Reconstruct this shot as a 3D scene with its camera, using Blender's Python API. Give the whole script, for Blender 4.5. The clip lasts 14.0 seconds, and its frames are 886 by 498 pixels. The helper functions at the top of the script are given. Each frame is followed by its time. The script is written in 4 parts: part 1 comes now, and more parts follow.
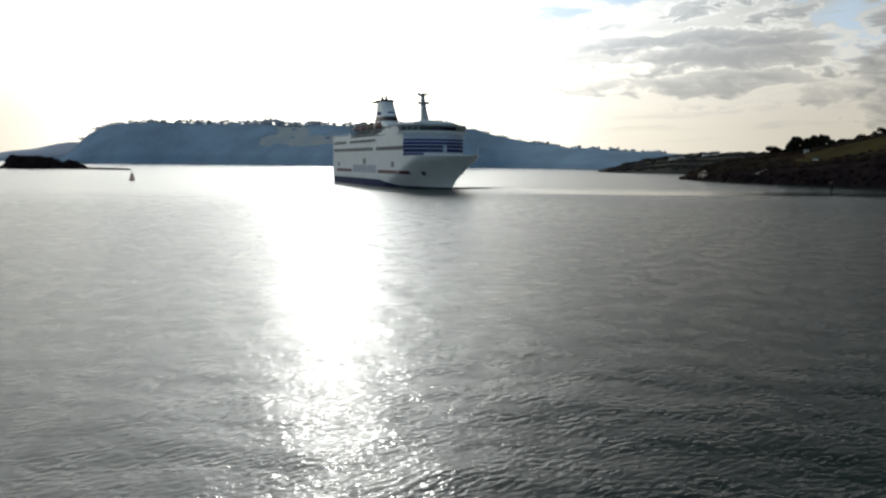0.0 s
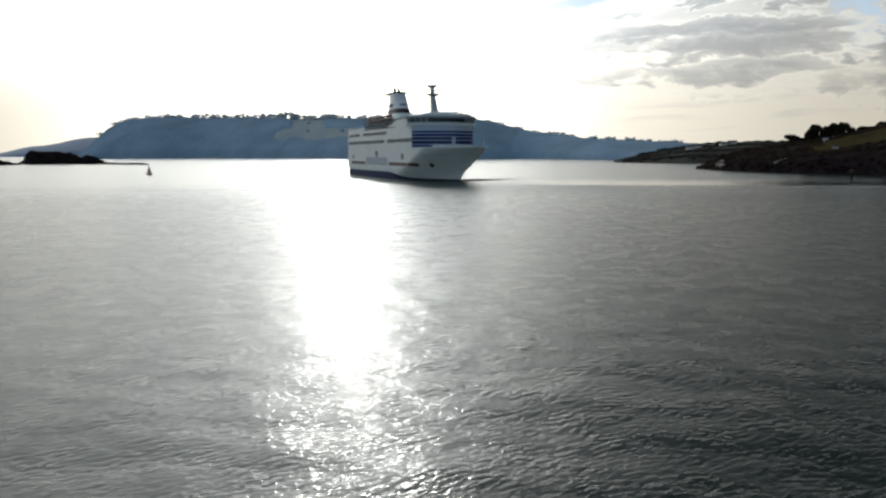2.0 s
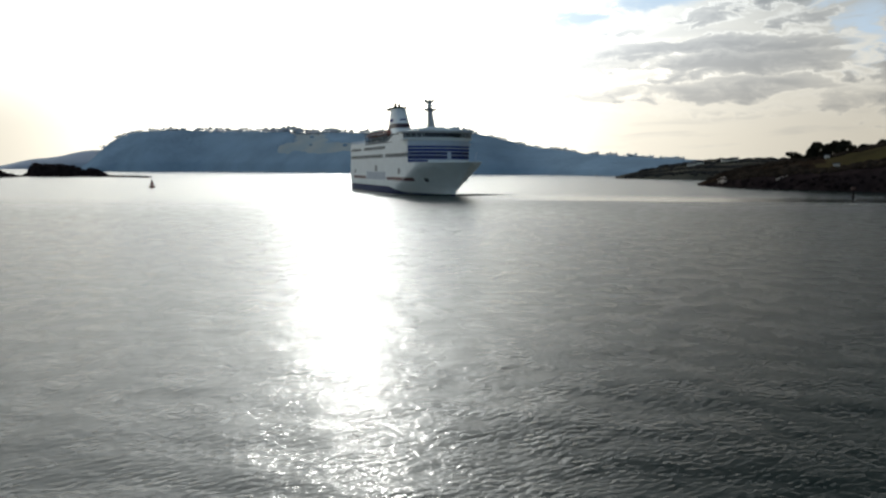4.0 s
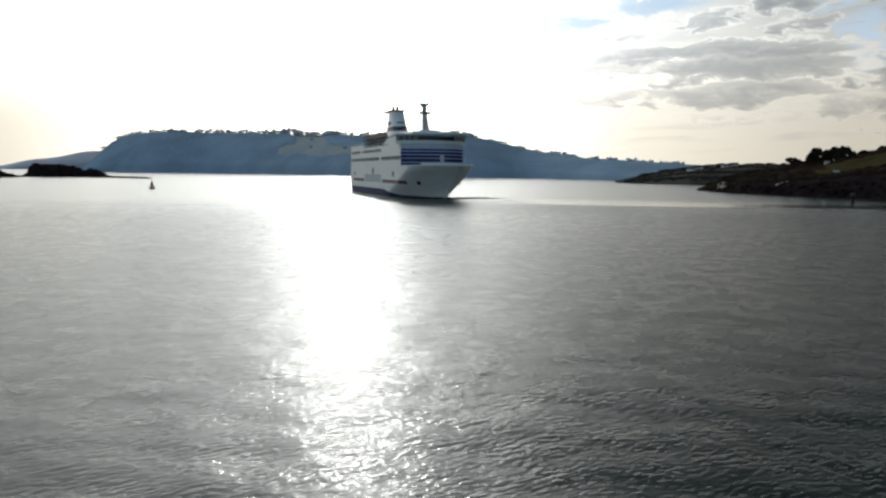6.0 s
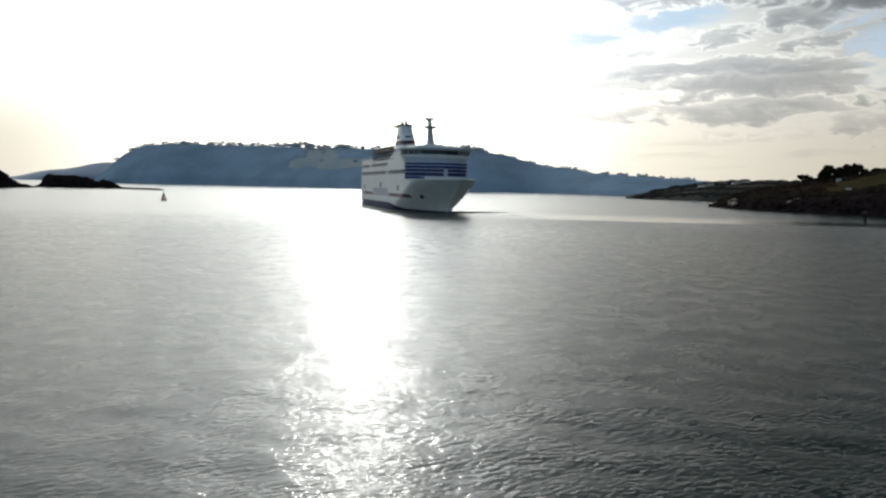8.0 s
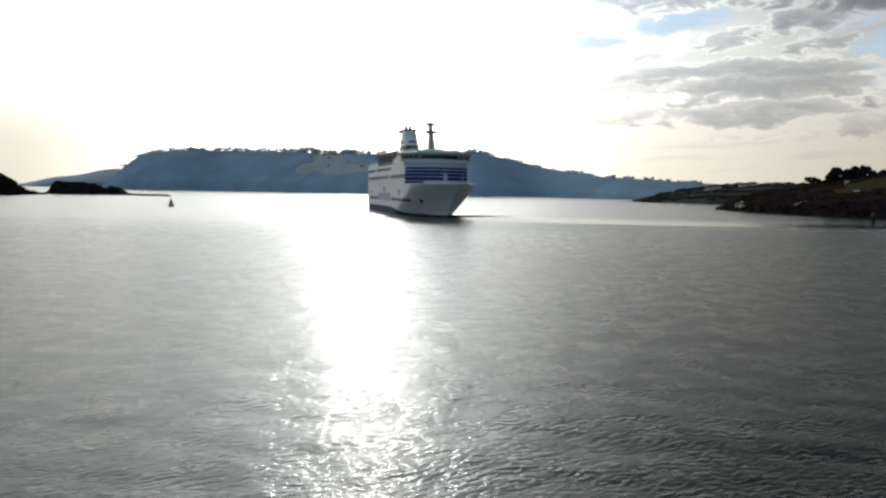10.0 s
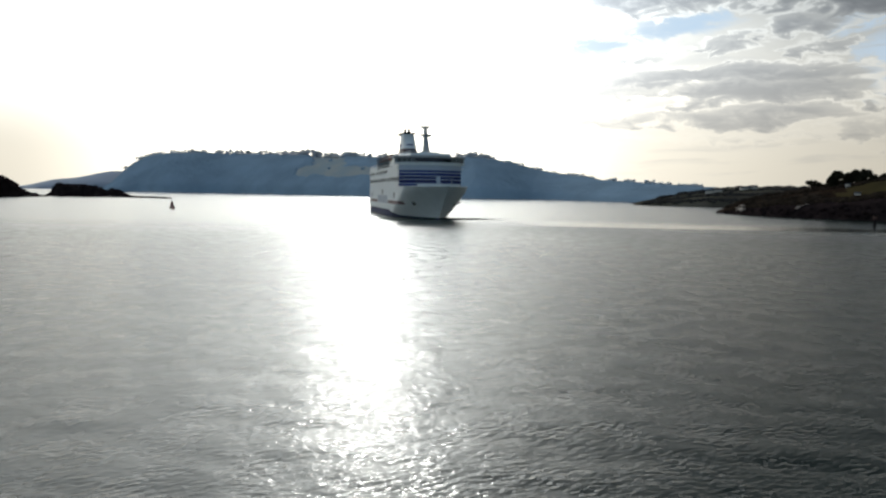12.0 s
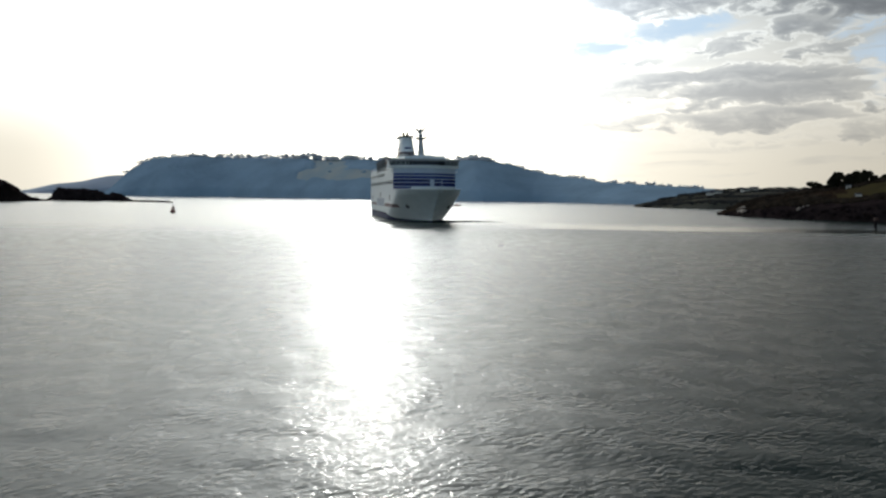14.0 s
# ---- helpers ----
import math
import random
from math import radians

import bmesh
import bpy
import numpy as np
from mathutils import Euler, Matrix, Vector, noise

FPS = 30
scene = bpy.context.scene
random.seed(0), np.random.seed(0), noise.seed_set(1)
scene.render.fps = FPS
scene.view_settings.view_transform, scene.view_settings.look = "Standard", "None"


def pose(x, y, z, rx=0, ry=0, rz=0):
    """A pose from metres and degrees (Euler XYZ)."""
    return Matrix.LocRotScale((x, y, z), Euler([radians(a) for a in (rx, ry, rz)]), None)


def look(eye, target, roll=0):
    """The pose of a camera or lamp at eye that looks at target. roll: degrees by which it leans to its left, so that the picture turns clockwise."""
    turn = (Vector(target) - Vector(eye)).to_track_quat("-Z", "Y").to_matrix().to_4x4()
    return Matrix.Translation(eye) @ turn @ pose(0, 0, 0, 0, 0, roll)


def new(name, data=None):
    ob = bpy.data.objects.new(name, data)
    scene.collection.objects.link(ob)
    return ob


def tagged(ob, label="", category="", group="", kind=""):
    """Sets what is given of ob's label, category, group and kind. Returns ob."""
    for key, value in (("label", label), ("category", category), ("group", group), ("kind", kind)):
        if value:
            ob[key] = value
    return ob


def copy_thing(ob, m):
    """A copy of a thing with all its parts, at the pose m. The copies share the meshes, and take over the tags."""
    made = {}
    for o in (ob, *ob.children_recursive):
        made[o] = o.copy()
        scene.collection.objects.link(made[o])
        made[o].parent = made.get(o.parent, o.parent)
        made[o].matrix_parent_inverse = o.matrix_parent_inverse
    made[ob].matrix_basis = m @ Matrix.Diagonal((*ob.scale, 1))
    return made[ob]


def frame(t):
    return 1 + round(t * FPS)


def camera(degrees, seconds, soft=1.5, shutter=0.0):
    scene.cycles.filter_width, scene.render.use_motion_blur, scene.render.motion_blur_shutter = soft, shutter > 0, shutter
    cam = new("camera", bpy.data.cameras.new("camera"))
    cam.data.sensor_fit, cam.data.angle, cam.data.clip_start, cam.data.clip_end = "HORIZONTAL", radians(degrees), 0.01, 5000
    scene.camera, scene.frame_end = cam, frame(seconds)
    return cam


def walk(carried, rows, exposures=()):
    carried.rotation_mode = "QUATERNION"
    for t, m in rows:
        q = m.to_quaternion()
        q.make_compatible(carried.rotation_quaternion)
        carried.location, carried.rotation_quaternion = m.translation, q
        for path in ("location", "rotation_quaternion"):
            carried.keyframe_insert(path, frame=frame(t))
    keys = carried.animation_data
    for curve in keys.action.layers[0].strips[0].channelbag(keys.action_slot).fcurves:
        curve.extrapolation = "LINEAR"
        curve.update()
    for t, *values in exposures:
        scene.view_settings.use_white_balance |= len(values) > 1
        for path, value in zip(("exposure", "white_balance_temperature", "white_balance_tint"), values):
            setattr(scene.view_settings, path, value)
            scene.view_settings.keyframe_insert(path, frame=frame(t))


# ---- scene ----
EYE = 10.58
# seconds, turn to the left, tilt up, lean (degrees) of the hand-held camera
TURNS = (
    (0, -2.69, -6.77, 0.38),
    (0.5, -2.55, -8.79, 0.61),
    (1, -2.68, -8.26, 0.49),
    (1.5, -1.16, -7.74, -0.51),
    (2, -1.47, -7.40, -0.17),
    (2.5, -1.47, -7.32, 0.13),
    (3, -1.13, -6.92, -0.01),
    (5.5, -1.76, -5.98, 0.60),
    (6, -1.40, -6.01, 0.62),
    (6.5, -1.30, -6.27, 0.89),
    (7, -0.67, -5.55, 1.04),
    (7.5, -0.27, -5.13, 0.91),
    (8, -0.64, -4.93, 1.11),
    (10.5, 0.11, -4.59, 0.71),
    (11, 0.30, -4.78, 0.72),
    (11.5, 0.24, -4.38, 0.72),
    (12, -0.06, -4.38, 0.87),
    (12.5, 0.52, -3.95, 0.75),
    (13, -0.09, -4.17, 0.73),
    (13.5, 0.13, -4.06, 0.59),
    (14, 0.01, -4.16, 0.63),
)


def aim(turn, tilt, lean):
    return pose(0, 0, EYE) @ pose(0, 0, 0, 0, 0, turn) @ pose(0, 0, 0, 90 + tilt, 0, 0) @ pose(0, 0, 0, 0, 0, lean)


cam = camera(62.18, 14.0, soft=2.5)
walk(cam, [(t, aim(a, b, c)) for t, a, b, c in TURNS], exposures=((0, 0.0, 6400, 6.0), (14, 0.0, 6400, 6.0)))

# ---- sky and sun ----
SUN_AZ, SUN_EL = -5.6, 20.0  # degrees to the right of the view, above the sea
sun_way = Vector((math.sin(radians(SUN_AZ)) * math.cos(radians(SUN_EL)),
                  math.cos(radians(SUN_AZ)) * math.cos(radians(SUN_EL)), math.sin(radians(SUN_EL))))


class Net:
    """Short hands for the nodes of one tree."""

    def __init__(self, tree):
        self.t = tree

    def node(self, kind, **sets):
        n = self.t.nodes.new(kind)
        for k, v in sets.items():
            if k in n.inputs:
                self.put(n.inputs[k], v)
        return n

    def put(self, socket, v):
        if isinstance(v, bpy.types.NodeSocket):
            self.t.links.new(v, socket)
        else:
            socket.default_value = v

    def math(self, op, a, b=0.0, c=0.0, clamp=False):
        n = self.t.nodes.new("ShaderNodeMath")
        n.operation, n.use_clamp = op, clamp
        for s, v in zip(n.inputs, (a, b, c)):
            self.put(s, v)
        return n.outputs[0]

    def mix(self, f, a, b, blend="MIX"):
        n = self.t.nodes.new("ShaderNodeMix")
        n.data_type, n.blend_type = "RGBA", blend
        self.put(n.inputs[0], f)
        self.put(n.inputs[6], a if isinstance(a, bpy.types.NodeSocket) else (*a, 1)[:4])
        self.put(n.inputs[7], b if isinstance(b, bpy.types.NodeSocket) else (*b, 1)[:4])
        return n.outputs[2]

    def span(self, v, lo, hi, a=0.0, b=1.0):
        n = self.t.nodes.new("ShaderNodeMapRange")
        n.interpolation_type = "SMOOTHSTEP"
        for s, x in zip(n.inputs, (v, lo, hi, a, b)):
            self.put(s, x)
        return n.outputs[0]

    def noise(self, vec, scale, detail=3.0, rough=0.5, w=None, warp=0.0):
        n = self.t.nodes.new("ShaderNodeTexNoise")
        if w is not None:
            n.noise_dimensions = "4D"
            n.inputs["W"].default_value = w
        self.t.links.new(vec, n.inputs["Vector"])
        n.inputs["Scale"].default_value, n.inputs["Detail"].default_value = scale, detail
        n.inputs["Roughness"].default_value, n.inputs["Distortion"].default_value = rough, warp
        return n.outputs["Fac"]

    def scaled(self, vec, x, y, z):
        n = self.t.nodes.new("ShaderNodeVectorMath")
        n.operation = "MULTIPLY"
        self.t.links.new(vec, n.inputs[0])
        n.inputs[1].default_value = (x, y, z)
        return n.outputs[0]


def make_world():
    world = bpy.data.worlds.new("sky")
    world.use_nodes = True
    tree = world.node_tree
    tree.nodes.clear()
    k = Net(tree)
    sky = k.node("ShaderNodeTexSky")
    sky.sky_type, sky.sun_disc = "NISHITA", False
    sky.sun_elevation, sky.sun_rotation = radians(SUN_EL), radians(SUN_AZ)
    sky.dust_density = 2.0
    way = k.node("ShaderNodeTexCoord").outputs["Generated"]
    sep = k.node("ShaderNodeSeparateXYZ", Vector=way)
    x, y, z = sep.outputs
    az = k.math("MULTIPLY", k.math("ARCTAN2", x, y), 57.2958)
    el = k.math("MULTIPLY", k.math("ARCSINE", z), 57.2958)
    dot = k.node("ShaderNodeVectorMath", Vector=way)
    dot.operation = "DOT_PRODUCT"
    dot.inputs[1].default_value = sun_way
    away = k.math("MULTIPLY", k.math("ARCCOSINE", dot.outputs["Value"]), 57.2958)
    # thin bright veil of cloud, brightest round the sun
    near = k.math("EXPONENT", k.math("MULTIPLY", away, -1 / 9.5))
    wide = k.math("EXPONENT", k.math("MULTIPLY", away, -1 / 45.0))
    glow = k.math("ADD", k.math("MULTIPLY", near, VEIL_NEAR), k.math("MULTIPLY", wide, VEIL_WIDE))
    glow = k.math("ADD", glow, VEIL_BASE)
    # the veil thins out to the right of the sun and upwards, and in the haze low on the left
    low = k.math("MULTIPLY", k.span(az, -4.0, 17.0, 1.0, 0.0), k.span(el, 12.0, 34.0, 1.0, 0.2))
    glow = k.math("MULTIPLY", glow, k.math("MULTIPLY_ADD", k.math("MULTIPLY", low, k.span(az, -100.0, -70.0)), k.span(az, -22.0, -2.0, 0.62, 1.15), 1.0))
    glow = k.math("MULTIPLY", glow, k.span(az, 13.0, 32.0, 1.0, 0.82))
    haze = k.math("MULTIPLY", k.span(el, 2.5, 10.0, 1.0, 0.0), k.span(az, -31.0, -17.0, 1.0, 0.0))
    glow = k.math("MULTIPLY", glow, k.math("MULTIPLY_ADD", haze, -0.42, 1.0))
    # uneven outlines of the clouds, wider than high
    turn = k.node("ShaderNodeCombineXYZ", X=k.math("MULTIPLY", az, 0.05), Y=k.math("MULTIPLY", el, 0.13), Z=0.0)
    big = k.noise(turn.outputs[0], 2.2, 6.0, 0.58, warp=0.3)
    fine = k.noise(turn.outputs[0], 8.0, 7.0, 0.62, warp=0.6)
    streak_way = k.node("ShaderNodeCombineXYZ", X=k.math("MULTIPLY", az, 0.045), Y=k.math("MULTIPLY", el, 0.42), Z=3.0)
    streak = k.noise(streak_way.outputs[0], 3.0, 5.0, 0.55, warp=0.4)
    waver = k.math("MULTIPLY", k.math("SUBTRACT", big, 0.5), 2.2)
    waver2 = k.math("MULTIPLY", k.math("SUBTRACT", fine, 0.5), 5.0)
    az_w = k.math("ADD", az, k.math("MULTIPLY", waver2, 1.6))
    el_w = k.math("ADD", k.math("ADD", el, waver), k.math("MULTIPLY", waver2, 0.5))

    def banks(places, soft0, soft1):
        most = None
        for a0, e0, wa, we, depth in places:
            da = k.math("DIVIDE", k.math("SUBTRACT", az_w, a0), wa)
            de = k.math("DIVIDE", k.math("SUBTRACT", el_w, e0), we)
            r = k.math("ADD", k.math("MULTIPLY", da, da), k.math("MULTIPLY", de, de))
            m = k.math("MULTIPLY", k.span(r, soft0, soft1, 1.0, 0.0), depth)
            most = m if most is None else k.math("MAXIMUM", most, m)
        return most

    body = banks(BANKS, 0.0, 2.0)
    body = k.math("ADD", body, k.math("MULTIPLY", k.math("SUBTRACT", fine, 0.5), k.span(body, 0.0, 0.35, 0.15, 1.9)))
    body = k.math("ADD", body, k.math("MULTIPLY", k.math("SUBTRACT", streak, 0.5), k.span(body, 0.0, 0.35, 0.1, 1.2)))
    cloud = k.span(body, -0.12, 1.25)
    loose = k.math("MULTIPLY", k.span(big, 0.5, 0.68), k.span(el, 14.0, 20.0, 0.0, 0.5))
    thin_streak = k.math("MULTIPLY", k.span(streak, 0.5, 0.72), k.math("MULTIPLY", k.span(az, 2.0, 14.0, 0.0, 0.30), k.span(el, 9.0, 15.0, 1.0, 0.3)))
    cloud = k.math("MAXIMUM", cloud, k.math("MAXIMUM", loose, thin_streak))
    rim = k.math("MULTIPLY", k.span(body, -0.02, 0.14), k.span(body, 0.14, 0.42, 1.0, 0.0))
    rim = k.math("MULTIPLY", rim, k.span(el, 4.5, 7.5, 0.2, 1.0))
    glow = k.math("MULTIPLY", glow, k.math("MULTIPLY_ADD", rim, 0.32, 1.0))
    # added cloud mass above the view, dimming the light on the sea's right
    over = banks(OVERHEAD_SHADE, 0.0, 2.3)
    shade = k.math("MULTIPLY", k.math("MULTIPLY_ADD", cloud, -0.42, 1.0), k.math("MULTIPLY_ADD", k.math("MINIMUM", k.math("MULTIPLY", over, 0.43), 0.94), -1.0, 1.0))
    gap = banks(GAPS, 0.1, 1.7)
    gap = k.math("MULTIPLY", gap, k.span(cloud, 0.0, 0.5, 1.0, 0.0))
    gap = k.math("MULTIPLY", gap, k.math("SUBTRACT", 1.0, rim))
    warm = k.mix(k.span(el, 1.0, 15.0), (1.0, 0.905, 0.765), (0.97, 0.985, 0.98))
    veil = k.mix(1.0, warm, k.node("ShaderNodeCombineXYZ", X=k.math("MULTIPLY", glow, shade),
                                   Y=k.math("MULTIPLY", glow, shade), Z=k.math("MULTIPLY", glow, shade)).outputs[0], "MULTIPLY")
    cool = k.mix(cloud, veil, (0.935, 0.975, 1.065), "MULTIPLY")
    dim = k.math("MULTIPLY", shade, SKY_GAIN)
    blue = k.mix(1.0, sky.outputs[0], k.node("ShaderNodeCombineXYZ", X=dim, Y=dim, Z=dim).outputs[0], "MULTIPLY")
    thin = k.span(away, 35.0, 100.0, 0.0, 0.75)
    both = k.mix(thin, k.mix(k.math("MULTIPLY", gap, 0.85), cool, (0.52, 0.68, 0.88)), blue)
    bg = k.node("ShaderNodeBackground", Color=both, Strength=1.0)
    out = k.node("ShaderNodeOutputWorld")
    tree.links.new(bg.outputs[0], out.inputs[0])
    scene.world = world


VEIL_NEAR, VEIL_WIDE, VEIL_BASE, SKY_GAIN = 2.7, 1.42, 0.14, 0.15
# banks of cloud: bearing, height above the sea, half width, half height (degrees), density
BANKS = (
    (20.5, 8.6, 8.5, 0.75, 1.0),
    (23.5, 7.5, 6.0, 1.0, 1.0),
    (12.0, 7.75, 5.0, 0.5, 0.8),
    (14.5, 8.6, 4.0, 0.5, 0.75),
    (21.5, 5.7, 7.0, 0.75, 0.95),
    (11.0, 5.2, 4.0, 0.4, 0.5),
    (22.0, 4.2, 7.0, 0.35, 0.25),
    (30.5, 4.9, 2.8, 0.7, 0.5),
    (20.8, 10.7, 2.2, 0.45, 0.6),
    (14.0, 10.2, 2.5, 0.45, 0.65),
    (25.8, 11.6, 2.4, 0.6, 0.7),
    (27.0, 10.2, 2.0, 0.5, 0.6),
    (20.0, 14.9, 10.5, 1.6, 1.15),
    (30.0, 13.8, 6.0, 1.9, 1.1),
    (8.0, 13.3, 2.0, 0.4, 0.6),
    (36.0, 6.0, 4.5, 4.0, 0.8),
)
# dark cloud added overhead, unseen, to darken the sea; then the top strip
OVERHEAD_SHADE = ((61.0, 49.0, 62.0, 31.0, 5.0), (24.0, 16.8, 12.0, 2.4, 0.9))
# blue gaps between the clouds
GAPS = (
    (17.5, 12.2, 3.8, 0.8, 1.0),
    (11.0, 11.2, 2.4, 0.7, 0.9),
    (7.8, 12.4, 2.2, 0.5, 0.7),
    (28.5, 11.6, 2.0, 0.6, 0.8),
    (31.2, 9.0, 2.0, 2.2, 0.8),
    (-10.8, 10.4, 1.6, 0.4, 0.28),
    (-11.5, 13.4, 2.0, 0.5, 0.28),
    (-18.0, 12.2, 2.0, 0.5, 0.25),
)
make_world()
sun = new("sun", bpy.data.lights.new("sun", "SUN"))
sun.data.energy, sun.data.angle, sun.data.color = 0.5, radians(0.9), (1.0, 0.97, 0.91)
sun.matrix_world = look(sun_way * 100, (0, 0, 0))


# ---- materials ----
def material(name, colour, rough=0.6, metal=0.0, vary=0.25, scale=1.0, dark=None, bump=0.0, bump_scale=8.0, spec=0.5, per_piece=0.0, second=None, second_scale=0.05, second_span=(0.45, 0.6)):
    """Paint, stone, leaf or ground: a colour broken up by noise at two scales, with fine relief."""
    mat = bpy.data.materials.new(name)
    mat.use_nodes = True
    k = Net(mat.node_tree)
    bsdf = mat.node_tree.nodes["Principled BSDF"]
    place = k.node("ShaderNodeTexCoord").outputs["Object"]
    dark = dark or tuple(c * (1 - vary) for c in colour)
    base = k.mix(k.span(k.noise(place, scale, 5.0, 0.6), 0.3, 0.7), dark, colour)
    if second:
        base = k.mix(k.span(k.noise(place, second_scale, 4.0, 0.55), *second_span), base, second)
    if per_piece:
        geo = k.node("ShaderNodeNewGeometry")
        f = k.math("MULTIPLY_ADD", geo.outputs["Random Per Island"], 2 * per_piece, 1 - per_piece)
        base = k.mix(1.0, base, k.node("ShaderNodeCombineXYZ", X=f, Y=f, Z=f).outputs[0], "MULTIPLY")
    k.put(bsdf.inputs["Base Color"], base)
    bsdf.inputs["Metallic"].default_value = metal
    bsdf.inputs["Specular IOR Level"].default_value = spec
    k.put(bsdf.inputs["Roughness"], k.math("MULTIPLY_ADD", k.noise(place, scale * 3.1, 3.0), 0.25, rough - 0.12, clamp=True))
    if bump:
        b = k.node("ShaderNodeBump", Strength=bump, Height=k.noise(place, bump_scale, 5.0, 0.6))
        b.inputs["Distance"].default_value = 0.5 / bump_scale
        k.put(bsdf.inputs["Normal"], b.outputs[0])
    return mat


def water_material():
    mat = bpy.data.materials.new("sea_water")
    mat.use_nodes = True
    k = Net(mat.node_tree)
    bsdf = mat.node_tree.nodes["Principled BSDF"]
    bsdf.inputs["Base Color"].default_value = (0.008, 0.020, 0.019, 1)
    bsdf.inputs["IOR"].default_value = 1.333
    place = k.node("ShaderNodeTexCoord").outputs["Object"]
    sep = k.node("ShaderNodeSeparateXYZ", Vector=place)
    # the edge of a calm slick that runs across the bay, 240 m off
    px, py = sep.outputs[0], sep.outputs[1]
    edge = k.math("MULTIPLY_ADD", px, SLICK_SLOPE, SLICK_Y)
    edge = k.math("ADD", edge, k.math("MULTIPLY", k.math("SUBTRACT", k.noise(place, 0.02, 2.0), 0.5), 8.0))
    past = k.math("SUBTRACT", py, edge)
    calm = k.math("MULTIPLY", k.math("MULTIPLY", k.span(past, -1.0, 4.0), k.span(past, 12.0, 70.0, 1.0, 0.0)), k.span(px, 22.0, 60.0))
    rip = k.math("MULTIPLY", k.math("MULTIPLY", k.span(past, -9.0, -3.0), k.span(past, -3.0, 0.0, 1.0, 0.0)), k.span(px, 25.0, 60.0))
    # water churned up round the bow of the ferry
    bow = k.node("ShaderNodeVectorMath", Vector=place)
    bow.operation = "DISTANCE"
    bow.inputs[1].default_value = (18.0, 238.0, 0.0)
    churn = k.span(bow.outputs["Value"], 15.0, 75.0, 1.0, 0.0)
    ruffle = k.math("ADD", k.math("MULTIPLY", k.span(py, 60.0, 300.0, 1.0, 0.95), k.math("SUBTRACT", 1.0, k.math("MULTIPLY", calm, 0.98))), k.math("MULTIPLY", rip, 0.6))
    ruffle = k.math("MULTIPLY", ruffle, k.math("MULTIPLY_ADD", churn, 0.9, 1.0))
    gust = k.span(k.noise(k.scaled(place, 0.6, 1.4, 1), 0.035, 3.0), 0.3, 0.7, 0.6, 1.2)
    turned = k.node("ShaderNodeMapping", Vector=place)
    turned.inputs["Rotation"].default_value = (0, 0, radians(-28))
    place2 = turned.outputs[0]
    # wavelets a metre or two long
    a = k.noise(k.scaled(place2, 0.7, 1.25, 1.0), 0.9, 3.0, 0.5, warp=0.1)
    b = k.noise(k.scaled(place2, 0.7, 1.2, 1.0), 2.1, 3.0, 0.5, warp=0.1)
    h = k.math("ADD", k.math("MULTIPLY", a, k.span(py, 25.0, 120.0, WAVE_A * 0.55, WAVE_A * 2.0)), k.math("MULTIPLY", b, WAVE_B))
    bump = k.node("ShaderNodeBump", Strength=1.0, Height=k.math("MULTIPLY", k.math("MULTIPLY", h, gust), ruffle))
    bump.inputs["Distance"].default_value = 1.0
    k.put(bsdf.inputs["Normal"], bump.outputs[0])
    rough = k.math("ADD", k.span(py, 20.0, 120.0, ROUGH_NEAR, ROUGH_MID), k.span(py, 130.0, 270.0, 0.0, ROUGH_FAR - ROUGH_MID))
    rough = k.math("MULTIPLY_ADD", churn, 0.08, rough)
    k.put(bsdf.inputs["Roughness"], k.math("MULTIPLY", rough, k.math("SUBTRACT", 1.0, k.math("MULTIPLY", calm, 0.5))))
    # smooth facets of hand-sized ripples, in patches: the sparkle
    c = k.noise(k.scaled(place2, 0.7, 1.2, 1.0), RIPPLE_SCALE, 2.0, 0.45, warp=0.1)
    fade = k.span(py, 28.0, 110.0, 0.75, 1.3)
    ripple = k.node("ShaderNodeBump", Strength=1.0, Height=k.math("MULTIPLY", k.math("MULTIPLY", c, RIPPLE), fade), Normal=bump.outputs[0])
    ripple.inputs["Distance"].default_value = 1.0
    facet = k.node("ShaderNodeBsdfPrincipled")
    facet.inputs["Base Color"].default_value = bsdf.inputs["Base Color"].default_value
    facet.inputs["IOR"].default_value, facet.inputs["Roughness"].default_value = 1.333, FACET_ROUGH
    k.put(facet.inputs["Normal"], ripple.outputs[0])
    patch = k.span(k.noise(place, 0.35, 3.0, 0.6), 0.38, 0.62, 0.55, 1.0)
    share = k.math("MULTIPLY", k.math("MULTIPLY", patch, k.span(py, 120.0, 320.0, FACET_SHARE, 0.0)), k.math("SUBTRACT", 1.0, calm))
    both = k.node("ShaderNodeMixShader", Fac=share)
    mat.node_tree.links.new(bsdf.outputs[0], both.inputs[1])
    mat.node_tree.links.new(facet.outputs[0], both.inputs[2])
    mat.node_tree.links.new(both.outputs[0], mat.node_tree.nodes["Material Output"].inputs[0])
    return mat


SLICK_SLOPE, SLICK_Y = -0.14, 252.0
WAVE_A, WAVE_B = 0.07, 0.018
ROUGH_NEAR, ROUGH_MID, ROUGH_FAR = 0.42, 0.335, 0.24
RIPPLE_SCALE, RIPPLE, FACET_ROUGH, FACET_SHARE = 3.1, 0.125, 0.14, 0.72
WATER = water_material()
WHITE = material("white_ship_paint", (0.80, 0.85, 0.86), 0.42, vary=0.1, scale=0.25, second=(0.68, 0.74, 0.75), second_scale=0.12, second_span=(0.56, 0.8))
BLUE = material("blue_ship_paint", (0.010, 0.024, 0.19), 0.6, vary=0.25, scale=0.4, spec=0.2)
NAVY = material("navy_boot_paint", (0.022, 0.036, 0.13), 0.6, vary=0.4, scale=0.3, spec=0.15)
